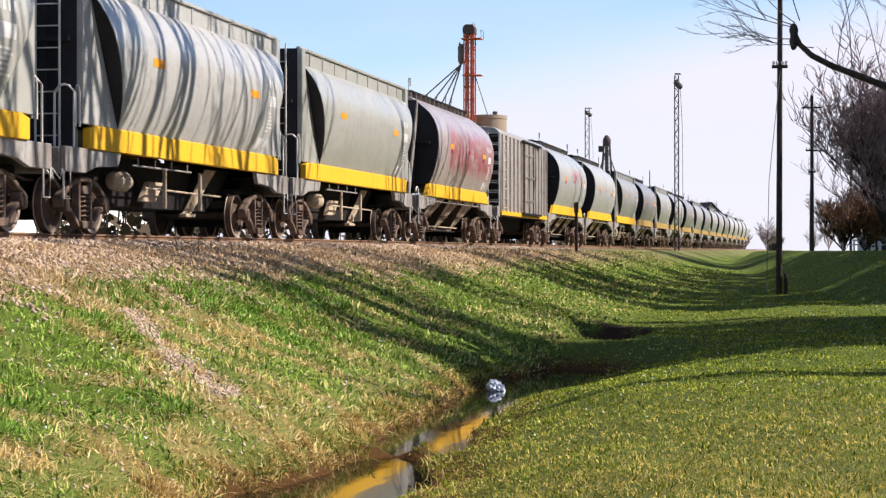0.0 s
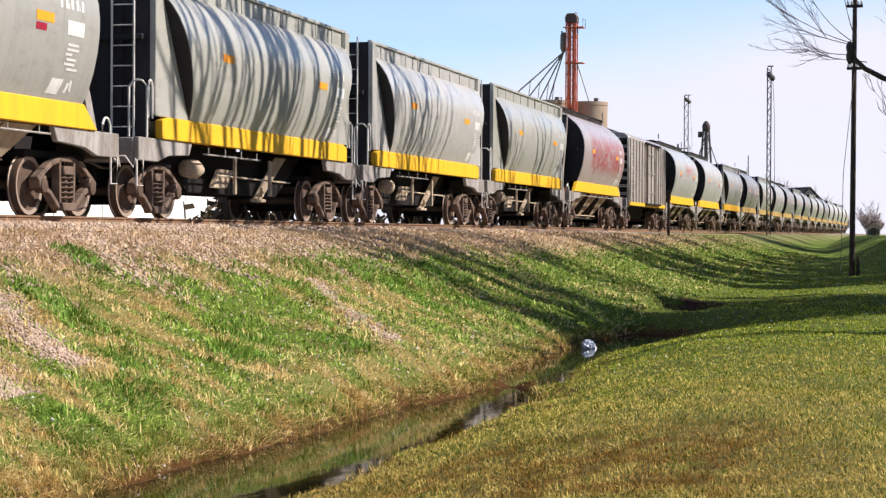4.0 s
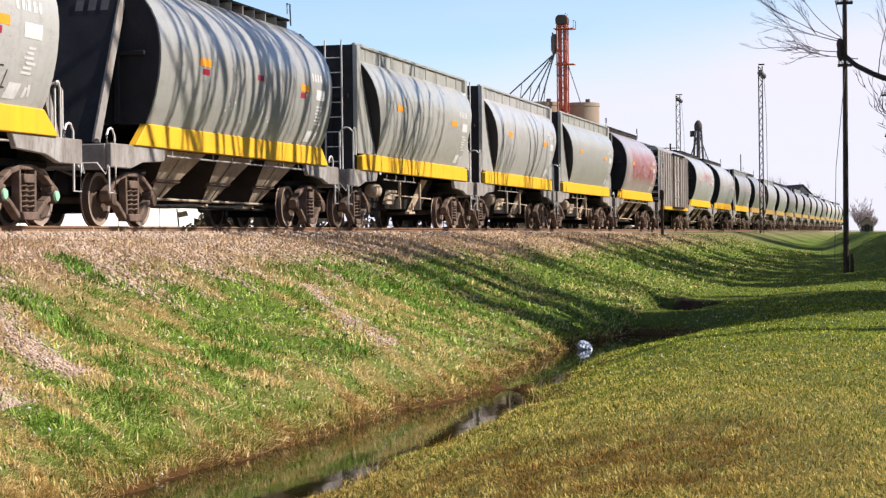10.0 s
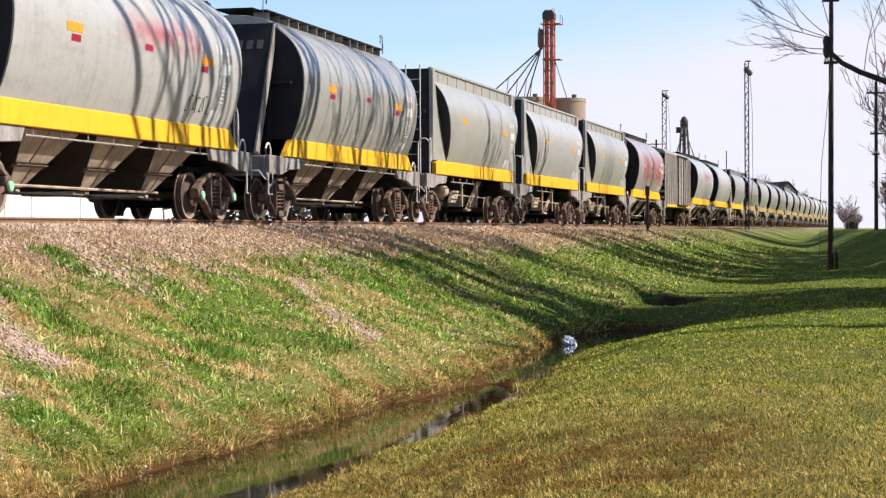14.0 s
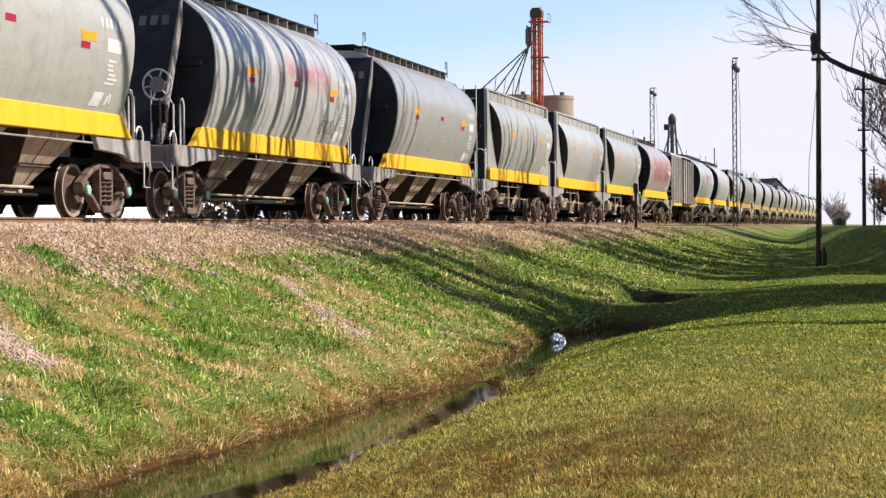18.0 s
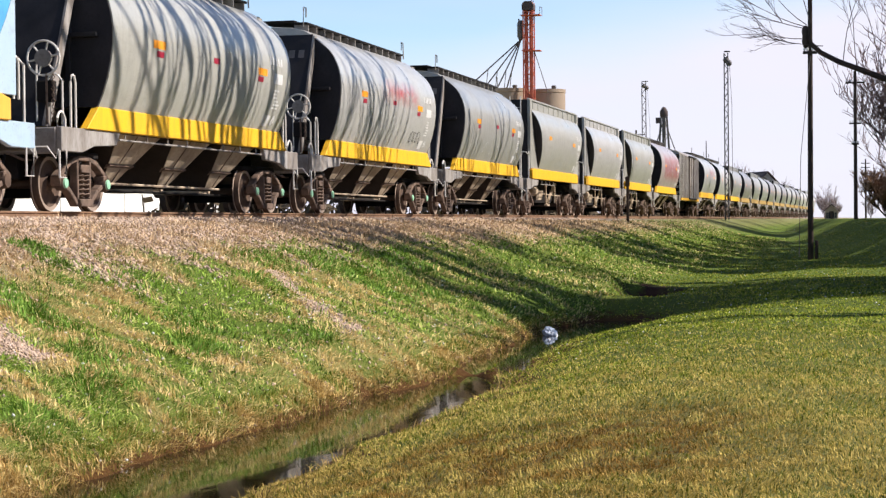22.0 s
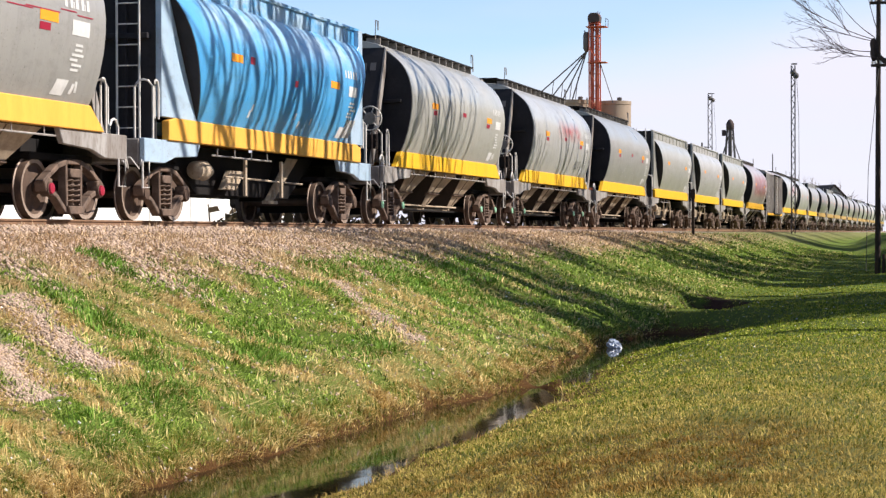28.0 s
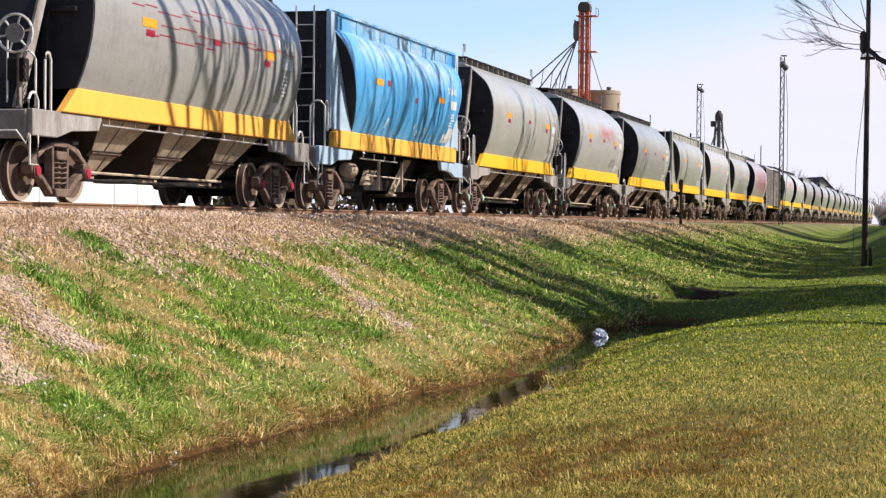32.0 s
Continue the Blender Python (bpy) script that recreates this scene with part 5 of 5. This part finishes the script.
        frames.tube([(-s * 0.62, c * 0.62, z), (s * 0.62, c * 0.62, z + 1.6)], 0.04, 4)
part("bracing", frames, M_ORANGE, ele, "orange cross bracing")
for x in (-0.28, 0.28):
    part("leg_casing", Shape().box(x, 0, 14.4, 0.34, 0.6, 28.8), M_ORANGE, ele, "faded orange elevator casing", 0.02, 0)
part("head", Shape().prism([(-0.75, 28.2), (0.75, 28.2), (0.8, 28.9), (0.45, 29.4), (-0.45, 29.4), (-0.8, 28.9)], -0.75, 0.75, "y"), M_ROOF, ele, "dark elevator head", 0.05)
part("platform", Shape().box(0.3, 0, 27.6, 2.6, 1.9, 0.1), M_ORANGE, ele, "", 0.02, 0)
part("platform_rail", Shape().tube([(1.6, -0.9, 27.6), (1.6, -0.9, 28.6), (1.6, 0.9, 28.6), (1.6, 0.9, 27.6)], 0.04, 5), M_MAST, ele)
part("lower_platform", Shape().box(0.4, 0, 23.0, 2.4, 1.8, 0.1), M_ORANGE, ele, "", 0.02, 0)
part("distributor", Shape().lathe([(0.18, 24.4), (0.42, 24.9), (0.42, 26.6), (0.25, 27.0)], 12, "z", (-1.1, 0, 0)), M_MAST, ele, "dark spout distributor")
part("vent_pipe", Shape().tube([(-1.3, 0, 25.5), (-1.3, 0, 27.2)], 0.1, 6), M_MAST, ele)
for x, z in ((-8.3, 18.6), (-6.3, 18.2), (-4.4, 18.4), (-3.2, 18.2)):
    part("spout", Shape().tube([(-1.1, 0.2, 24.5), (x, 1.0, z)], 0.09, 7), M_MAST, ele, "steel grain spout")
    f = 0.62
    part("spout_strut", Shape().tube([(-1.15 + (x + 1.15) * f, 0.8, 24.5 + (z - 24.5) * f), (-1.15 + (x + 1.15) * f - 0.4, 0.9, 17.6)], 0.05, 5), M_MAST, ele)
part("stay", Shape().tube([(0.7, 0, 23.0), (2.3, 0.4, 17.8)], 0.06, 5), M_MAST, ele)
for dx, dy, r, h in ((-3.7, 3.0, 3.3, 18.3), (1.6, 4.2, 2.4, 18.2), (-1.0, 9.0, 3.2, 18.0)):
    silo = thing("concrete_silo", "round weathered beige concrete grain silo", "silo", "grain silos", (EX + dx, EY + dy, 0.6))
    part("wall", Shape().lathe([(r, 0), (r, h - 0.5), (r + 0.06, h - 0.45), (r + 0.06, h), (r - 0.2, h + 0.02)], 40, "z"), M_SILO, silo)
    part("roof", Shape().lathe([(r - 0.15, h + 0.025), (r * 0.5, h + 0.10), (0.3, h + 0.16)], 32, "z"), M_SILO, silo)
    part("hatch", Shape().lathe([(0.30, h + 0.1), (0.34, h + 0.42), (0.2, h + 0.5)], 10, "z", (r * 0.45, -r * 0.4, 0)), M_MAST, silo, "dark roof hatch")
tripod = thing("grain_leg_tower", "small dark steel elevator head on splayed legs", "grain elevator", at=(-33.2, 298.0, 0.8))
for a in (-1, 1):
    for b in (-1, 1):
        part("leg", Shape().tube([(a * 1.5, b * 1.5, 0), (a * 0.45, b * 0.45, 16.8)], 0.10, 5), M_MAST, tripod)
part("casing", Shape().box(0, 0, 8.6, 0.5, 0.9, 17.2), M_MAST, tripod, "", 0.02, 0)
part("head", Shape().lathe([(0.4, 16.6), (0.62, 16.9), (0.62, 17.6), (0.35, 18.1), (0.1, 18.3)], 14, "z"), M_ROOF, tripod, "dark elevator head")
part("motor_box", Shape().box(-0.95, 0, 16.2, 0.6, 0.6, 0.9), M_ROOF, tripod, "", 0.05, 0)
for x in (-3.4, 3.6):
    part("spout", Shape().tube([(0, 0, 16.4), (x, 0.5, 6.0)], 0.09, 6), M_MAST, tripod)
for i in range(6):
    z, w = 2.5 * i + 1.5, 1.5 - 1.05 * (2.5 * i + 1.5) / 16.8
    part("tie_bar", Shape().tube([(-w, -w, z), (w, -w, z)], 0.06, 4), M_MAST, tripod)
    part("cross_brace", Shape().tube([(-w, -w, z), (w, -w * 0.85, z + 2.4)], 0.05, 4), M_MAST, tripod)


# ---- houses and the far edge ----
def house(x, y, w, d, eaves, ridge, label, wall=M_WALL, roof=M_ROOF, turn=0, z0=1.0):
    h = thing("house", label, "house", "houses beyond the line", (x, y, z0))
    h.rotation_euler.z = radians(turn)
    part("wall", Shape().prism([(-w / 2, 0), (w / 2, 0), (w / 2, eaves), (0, ridge - 0.15), (-w / 2, eaves)], -d / 2, d / 2, "y"), wall, h, "", 0, 0)
    for k in (-1, 1):
        part("roof", Shape().prism([(0, ridge), (k * (w / 2 + 0.5), eaves - 0.25), (k * (w / 2 + 0.5), eaves - 0.12), (0, ridge + 0.16)], -d / 2 - 0.4, d / 2 + 0.4, "y"), roof, h, "dark pitched roof", 0, 0)
    for k in (-0.25, 0.25):
        win = part("window", Shape().box(k * w, -d / 2 - 0.02, eaves * 0.55, 0.9, 0.06, 1.2), M_GLASS, h, "dark window", 0, 0)
        part("frame", Shape().box(k * w, -d / 2 - 0.04, eaves * 0.55 - 0.64, 1.1, 0.1, 0.08).box(k * w, -d / 2 - 0.05, eaves * 0.55, 0.06, 0.05, 1.2), wall, win, "", 0, 0)
    part("door", Shape().box(0, -d / 2 - 0.02, 1.05, 0.95, 0.06, 2.1), M_POLE, h, "", 0, 0)
    return h


house(-20.9, 329.0, 6.5, 9.0, 5.0, 8.4, "station house with a dark steep roof behind the train", turn=25)
house(-11.0, 420.0, 2.7, 3.0, 2.2, 3.5, "small far hut with brown walls and roof", M_SILO)
house(8.5, 320.0, 8.0, 9.0, 3.0, 4.6, "low far house beside trees", M_WHITEWALL)
shed = thing("white_shed", "long white panelled shed wall behind the railway line", "shed", at=(-52.0, 92.0, 0.6))
panel = Shape().box(0, 0, 3.2, 0.18, 3.5, 6.4).mesh("panel", 0.02, 0)
panel.materials.append(M_WHITEWALL)
for i in range(16):
    part("panel", panel, M_WHITEWALL, shed, at=(0.02 * (i % 3), 3.6 * i, 0))
part("wall", Shape().box(-0.3, 27, 3.2, 0.3, 57.4, 6.3), M_FRAME, shed, "", 0, 0)
rt = random.Random(3)
for i, (x, h) in enumerate(((-30.0, 7.0), (-27.5, 6.0), (-25.0, 7.5), (-22.5, 6.2), (-20.5, 6.4), (-18.8, 6.0), (-17.4, 5.6), (-13.6, 6.6), (-12.6, 8.0), (-11.8, 6.8), (-10.9, 4.5), (-3.0, 6.0), (0.5, 8.0), (4.0, 8.5), (8.0, 9.0), (12.0, 9.0))):
    y = rt.uniform(425, 465)
    bare_tree("far_tree", "far leafless grey tree on the plain, paled by painted haze", (x, y, 1.0), h, 200 + i, stems=6, spread=0.5, rise=0.4, twigs=3, bark=M_HAZE, twig_mat=M_HAZED_TWIG, fine=0.09, group="far trees", fork=0.14, stout=0.6)
for i in range(5):
    bare_tree("far_tree", "far leafless grey tree behind the train", (-31 + i * 2.2, 350 + 8 * i, 0.8), 11.5 - 0.5 * i, 240 + i, stems=4, spread=0.55, rise=0.4, twigs=3, twig_mat=M_HAZE, fine=0.06, group="far trees")
fence = thing("white_fence", "low white post fence under the trees", "fence", at=(0, 180.0, 0))
for i in range(9):
    x = 0.6 + i * 0.95
    part("post", Shape().box(x, 0, 1.9, 0.16, 0.16, 1.3), M_WHITEWALL, fence, "", 0, 0)
for z in (2.05, 2.4):
    part("rail", Shape().box(4.4, 0, z, 8.0, 0.08, 0.12), M_WHITEWALL, fence, "", 0, 0)

# dry scrub that closes the view on the far side of the line
rh = random.Random(17)
scrub, canes = Shape(), Shape()
for i in range(7000):
    y = 64.0 + 330.0 * rh.random() ** 1.7
    x = -24.0 - 0.02 * (y - 64.0) + rh.gauss(0, 0.8)
    z = 0.8 + abs(rh.gauss(0, 1)) * 0.9 * (0.8 + 0.4 * math.sin(y * 0.5))
    k = 0.24 + 0.0014 * y
    p = Vector((x, y, min(z, 3.2)))
    u = Vector((rh.uniform(-1, 1), rh.uniform(-1, 1), rh.uniform(-0.3, 1))).normalized() * k
    v = Vector((rh.uniform(-1, 1), rh.uniform(-1, 1), rh.uniform(-1, 1))).normalized() * k * 0.6
    scrub.add([p - u, p + v, p + u, p - v], [(0, 1, 2, 3)])
    if i % 6 == 0:
        canes.tube([(x, y, 0.4), (x + rh.uniform(-0.3, 0.3), y + rh.uniform(-0.3, 0.3), min(z, 3.0) + 0.2)], 0.03, 3)
hedge = thing("scrub_hedge", "low dry brown scrub hedge beyond the railway line", "hedge")
tagged(part("foliage", scrub, M_SCRUB, hedge, "withered brown leaves", 0, 0), kind="stuff")
tagged(part("branchwork", canes, M_BARK, hedge, "thin bare canes", 0, 0), kind="stuff")

# ---- small things on the ground ----
bag = thing("plastic_bag", "crumpled pale blue-white plastic bag in the ditch water", "litter", at=(-6.20, 35.9, -0.62))
b = bmesh.new()
bmesh.ops.create_icosphere(b, subdivisions=3, radius=0.132)
for v in b.verts:
    v.co *= 1 + 0.45 * noise.noise(v.co * 7) + 0.2 * noise.noise(v.co * 19)
    v.co *= 1 + 0.25 * noise.noise(v.co * 31)
    v.co.x *= 1.05
    v.co.z = max(v.co.z * 0.85, -0.05) + 0.05
me = bpy.data.meshes.new("bag")
b.to_mesh(me)
b.free()
part("bag", me, M_BAG, bag)

# ---- grass, straw and stones ----
def turf_material(name, greens, straws):
    k = Nodes(name, 0.65)
    k.bsdf.inputs["Specular IOR Level"].default_value = 0.12
    dry, stony, X, Y, Z, hole = grass_mix(k)
    each = k.n("NewGeometry").outputs["Random Per Island"]
    pick = k.span(k.math("ADD", dry, k.span(each, 0, 1, 0.0, 0.8)), 0.62, 0.95)
    c = k.mix(pick, k.mix(k.math("MULTIPLY", each, k.span(Y, 28.0, 52.0, 1.0, 0.70)), *greens), k.mix(k.span(X, -8.8, -10.6), k.mix(each, *straws), k.mix(each, (0.30, 0.195, 0.105), (0.80, 0.61, 0.40))))
    # a worn brown patch of thatch in the lawn
    worn_x = k.math("MULTIPLY", k.span(X, -5.4, -3.2), k.span(X, -0.4, -1.4))
    worn_y = k.math("MULTIPLY", k.span(Y, 10.2, 12.4, 0.35, 1.0), k.span(Y, 16.4, 15.0))
    patch = k.math("MULTIPLY", k.math("MULTIPLY", worn_x, worn_y), k.span(k.noise(2.6, 8.0, (1.0, 0.55, 1.0), rough=0.75), 0.43, 0.53))
    c = k.mix(k.math("MULTIPLY", patch, 0.8), c, k.mix(each, (0.080, 0.036, 0.006), (0.34, 0.155, 0.028)))
    k.done(c)
    through_light = k.n("BsdfTranslucent")
    k.link(c, through_light.inputs["Color"])
    both = k.n("MixShader", Fac=0.28)
    k.link(k.bsdf.outputs["BSDF"], both.inputs[1])
    k.link(through_light.outputs["BSDF"], both.inputs[2])
    k.link(both.outputs["Shader"], k.tree.nodes["Material Output"].inputs["Surface"])
    return k.mat


M_TURF = turf_material("turf", ((0.035, 0.072, 0.005), (0.56, 0.80, 0.135)), ((0.42, 0.28, 0.08), (0.98, 0.78, 0.38)))
M_EDGE = turf_material("edge_grass", ((0.08, 0.11, 0.012), (0.42, 0.45, 0.07)), ((0.17, 0.09, 0.022), (0.74, 0.53, 0.20)))
M_LAWN = turf_material("lawn", ((0.040, 0.068, 0.003), (0.51, 0.64, 0.050)), ((0.14, 0.095, 0.016), (0.80, 0.62, 0.185)))
ng = np.random.default_rng(7)


M_STRAW = worn("dry_straw", (0.72, 0.54, 0.34), (0.36, 0.24, 0.14), 0.7, 0, 9.0, 0.7)
M_LUSH = worn("lush_grass", (0.10, 0.22, 0.02), (0.25, 0.40, 0.06), 0.6, 0, 8.0, 0.8)


def scatter(count, y0, y1, thin, left, right):
    """Places on the ground, thinning out with distance; left and right are borders as (y, x) pairs."""
    u, q = ng.uniform(0, 1, count), 1.0 - thin
    y = (y0 ** q + u * (y1 ** q - y0 ** q)) ** (1 / q)
    a, b = np.interp(y, *zip(*left)), np.interp(y, *zip(*right))
    return np.stack((a + (b - a) * ng.uniform(0, 1, count), y), 1)


def shoulder(P):
    """Thins out what lies on the ballast shoulder along a ragged lower border."""
    x, y = P[:, 0], P[:, 1]
    border = -10.1 + 0.55 * np.sin(1.7 * y) + 0.45 * np.sin(3.9 * y + 1.0) + 0.35 * np.sin(0.6 * y)
    return P[x < border + ng.normal(0, 0.35, len(P))]


def blades(name, label, areas, mat, tall, wide, lie, above=-0.60, below=9.0, tufted=0.8):
    """Grass blades as one mesh: a bent blade of two faces each, combed together in tufts."""
    P = np.concatenate([scatter(*area) for area in areas])
    if name == "ballast_weeds":
        P = shoulder(P)
    ground_z = land(P[:, 0], P[:, 1])
    P = P[(ground_z > above) & (ground_z < below)]
    bare = np.zeros(len(P))
    for y0, top, bottom, slope in STREAKS:
        bare = np.maximum(bare, np.exp(-((P[:, 1] - y0 - slope * (P[:, 0] - top) - 0.22 * np.sin(P[:, 0] * 3 + y0)) / (0.26 + 0.12 * np.sin(P[:, 0] * 7))) ** 2) * (P[:, 0] > top) * (P[:, 0] < bottom))
    bare = np.maximum(bare, ((np.abs(P[:, 0] + 5.7) < 0.75) & (np.abs(P[:, 1] - 47.5) < 2.1)) * 1.0)
    P = P[ng.uniform(0, 1, len(P)) > 0.85 * bare]
    x, y = P[:, 0], P[:, 1]
    # tufts: taller and thicker in patches
    clump = 0.5 + 0.5 * np.sin(x * 5.3 + 2 * np.sin(y * 3.1)) * np.sin(y * 4.7 + 1.5 * np.sin(x * 2.9))
    n = len(P)
    h = tall * ng.uniform(0.35, 1.35, n) * (0.95 - 0.5 * tufted + tufted * clump)
    w = wide * ng.uniform(0.6, 1.3, n) * np.clip(y / 18, 0.8, 4.0)
    a = ng.uniform(0, 2 * np.pi, n)
    b = 3.1 * np.sin(x * 3.7 + 1.7 * np.sin(y * 2.3)) + 2.6 * np.sin(y * 2.9 + 1.4 * np.sin(x * 4.1)) + ng.normal(0, 0.9, n)
    bend = h * ng.uniform(0.1, lie, n)
    z = land(x, y) - 0.01
    side = np.stack((np.cos(a) * w / 2, np.sin(a) * w / 2, np.zeros(n)), 1)
    base = np.stack((x, y, z), 1)
    mid = base + np.stack((np.cos(b) * bend * 0.35, np.sin(b) * bend * 0.35, h * np.maximum(0.3, 0.6 - 0.12 * bend / h)), 1)
    tip = base + np.stack((np.cos(b) * bend, np.sin(b) * bend, h * np.maximum(0.16, 1 - 0.42 * bend / h)), 1)
    V = np.stack((base - side, base + side, mid + side * 0.7, mid - side * 0.7, tip), 1).reshape(-1, 3)
    o = np.arange(n)[:, None] * 5
    loops = np.concatenate((o + np.array([[0, 1, 2, 3]]), o + np.array([[3, 2, 4]])), 1).reshape(-1)
    me = bpy.data.meshes.new(name)
    me.vertices.add(len(V))
    me.vertices.foreach_set("co", V.reshape(-1).astype(np.float32))
    me.loops.add(len(loops))
    me.loops.foreach_set("vertex_index", loops.astype(np.int32))
    starts = (np.arange(n)[:, None] * 7 + np.array([[0, 4]])).reshape(-1)
    me.polygons.add(2 * n)
    me.polygons.foreach_set("loop_start", starts.astype(np.int32))
    me.update(calc_edges=True)
    me.materials.append(mat)
    return tagged(new(name, me), label, "grass", kind="stuff")


blades("lawn_grass", "short mown lawn grass, green mixed with straw", ((300000, 8.4, 125.0, 1.9, ((8, -5.3), (24, -5.3), (32, -5.9), (38, -6.2), (60, -7.0), (125, -9.0)), ((10, 0.6), (30, 1.3), (125, 4.0))),), M_LAWN, 0.052, 0.0112, 1.8, tufted=0.3)
blades("bank_grass", "ragged green and straw-coloured grass on the bank", ((205000, 10.0, 125.0, 1.5, ((10, -8.0), (16, -10.2), (24, -12.0), (125, -12.0)), ((11, -6.0), (125, -6.0))),), M_TURF, 0.105, 0.0150, 3.0)
blades("ditch_edge_grass", "long dry grass hanging over the ditch edge", ((60000, 9.5, 40.0, 1.3, tuple((v, x - 0.75) for v, x in zip(BRINK_Y, BANK_BRINK)), tuple((v, x + 0.08) for v, x in zip(BRINK_Y, BANK_BRINK))), (2600, 9.5, 40.0, 1.3, tuple((v, x - 0.03) for v, x in zip(BRINK_Y, LAWN_BRINK)), tuple((v, x + 0.35) for v, x in zip(BRINK_Y, LAWN_BRINK)))), M_EDGE, 0.10, 0.010, 2.4, -0.635, -0.33)
blades("ballast_weeds", "dry brownish weeds lying along the ballast shoulder", ((20000, 15.0, 60.0, 1.3, ((15, -10.6), (24, -12.9), (60, -12.9)), ((15, -8.7), (60, -9.4))),), M_STRAW, 0.10, 0.014, 3.2)
# green tufts on the top of the bank
box_ = lambda x0, x1, y0, y1, c: (c, y0, y1, 1.01, ((0, x0), (99, x0)), ((0, x1), (99, x1)))
TUFTS = [(-10.45, 22.45, 0.5, 0.7, 1500), (-10.1, 22.2, 0.4, 0.5, 500), (-9.5, 19.4, 0.5, 0.7, 700), (-9.5, 32.3, 0.9, 3.0, 1500), (-9.3, 36.5, 1.0, 3.5, 1500), (-8.6, 33.5, 1.2, 4.0, 1600), (-8.9, 19.3, 0.55, 1.0, 1100), (-8.1, 18.8, 0.6, 1.0, 700), (-7.5, 17.5, 0.6, 0.9, 800), (-8.3, 22.4, 0.8, 1.2, 800), (-8.8, 27.0, 0.7, 1.6, 700), (-7.8, 20.9, 0.7, 1.0, 700), (-9.4, 23.2, 0.5, 0.8, 300), (-7.2, 15.4, 0.5, 0.8, 500), (-9.6, 29.5, 0.8, 2.0, 800), (-7.3, 23.5, 0.6, 1.2, 500)]
blades("grass_tuft", "lush bright green grass tufts on the bank", [box_(x - a / 2, x + a / 2, y - b / 2, y + b / 2, c) for x, y, a, b, c in TUFTS], M_LUSH, 0.125, 0.013, 1.8)

k = Nodes("stones", 0.9)
each = k.n("NewGeometry").outputs["Random Per Island"]
M_STONE = k.done(k.mix(k.span(k.noise(30.0, 3.0), 0.3, 0.7, 0.0, 0.5), k.mix(each, (0.20, 0.145, 0.11), (0.66, 0.50, 0.38)), (0.34, 0.24, 0.175)), k.noise(60.0, 2.0), 0.4, 0.005)
V0 = np.array([(1, 0, 0), (-1, 0, 0), (0, 1, 0), (0, -1, 0), (0, 0, 1), (0, 0, -1)], float)
F0 = np.array([(0, 2, 4), (2, 1, 4), (1, 3, 4), (3, 0, 4), (2, 0, 5), (1, 2, 5), (3, 1, 5), (0, 3, 5)])


def stones(name, label, areas, size, mat=None, category="stones"):
    P = np.concatenate([np.stack((ng.uniform(x0, x1, c), ng.uniform(y0, y1, c)), 1) for x0, x1, y0, y1, c in areas])
    if name == "ballast_stones":
        P = shoulder(P)
    if name == "gravel_streaks":
        rows = []
        for y0, top, bottom, slope in STREAKS:
            x = ng.uniform(top, bottom, 2200)
            rows.append(np.stack((x, y0 + slope * (x - top) + 0.22 * np.sin(x * 3 + y0) + ng.normal(0, 0.24, 2200) * ng.uniform(0.4, 1.5, 2200)), 1))
        P = np.concatenate(rows + [P])
    n = len(P)
    r = size * ng.uniform(0.5, 1.5, n)
    V = V0[None] * ng.uniform(0.55, 1.2, (n, 6, 1)) + ng.normal(0, 0.12, (n, 6, 3))
    V[:, :, 2] *= 0.75
    a = ng.uniform(0, 6.28, n)
    c, s = np.cos(a)[:, None], np.sin(a)[:, None]
    V = np.stack((V[:, :, 0] * c - V[:, :, 1] * s, V[:, :, 0] * s + V[:, :, 1] * c, V[:, :, 2]), -1) * r[:, None, None]
    V += np.stack((P[:, 0], P[:, 1], land(P[:, 0], P[:, 1]) + r * 0.25), 1)[:, None]
    F = (F0[None] + np.arange(n)[:, None, None] * 6).reshape(-1, 3)
    me = bpy.data.meshes.new(name)
    me.vertices.add(n * 6)
    me.vertices.foreach_set("co", V.reshape(-1).astype(np.float32))
    me.loops.add(F.size)
    me.loops.foreach_set("vertex_index", F.reshape(-1).astype(np.int32))
    me.polygons.add(len(F))
    me.polygons.foreach_set("loop_start", (np.arange(len(F)) * 3).astype(np.int32))
    me.update(calc_edges=True)
    me.materials.append(mat or M_STONE)
    return tagged(new(name, me), label, category, kind="stuff")


stones("ballast_stones", "loose brown-grey ballast stones along the track", ((-16.6, -12.2, 14, 50, 12000), (-12.6, -9.2, 16, 34, 14000), (-12.6, -8.8, 15, 30, 4000), (-12.4, -9.4, 34, 60, 5000), (-12.6, -12.0, 20, 80, 4000)), 0.034)
stones("gravel_streaks", "pale gravel washed down the bank in streaks", ((-9.3, -6.2, 13, 32, 1500),), 0.022)
# Small white specks strewn over bank and lawn.
stones("white_specks", "tiny white specks scattered over the grass", ((-9.4, -6.6, 13, 34, 420), (-9.4, -6.2, 34, 75, 420), (-6.2, 1.0, 26, 70, 320)), 0.018, M_WHITEWALL, "blossoms")

# ---- movement ----
def gone(t):
    """Metres that the train has gone at t seconds, counted from 6 s."""
    u = t - 6.0
    return 2.16592 * u + 0.0086703 * u * u - 0.000031314 * u ** 3


def motions():
    times = [float(t) for t in range(33)]
    for car, mid in TRAIN:
        walk(car, [(t, pose(TRACK_X, mid + gone(t), RAIL_Z)) for t in times])
    turns = [i * 0.2 for i in range(161)]
    for wheel, y in WHEELS:
        walk(wheel, [(t, pose(0, y, WHEEL_R, -math.degrees(gone(t) / WHEEL_R))) for t in turns])


motions()
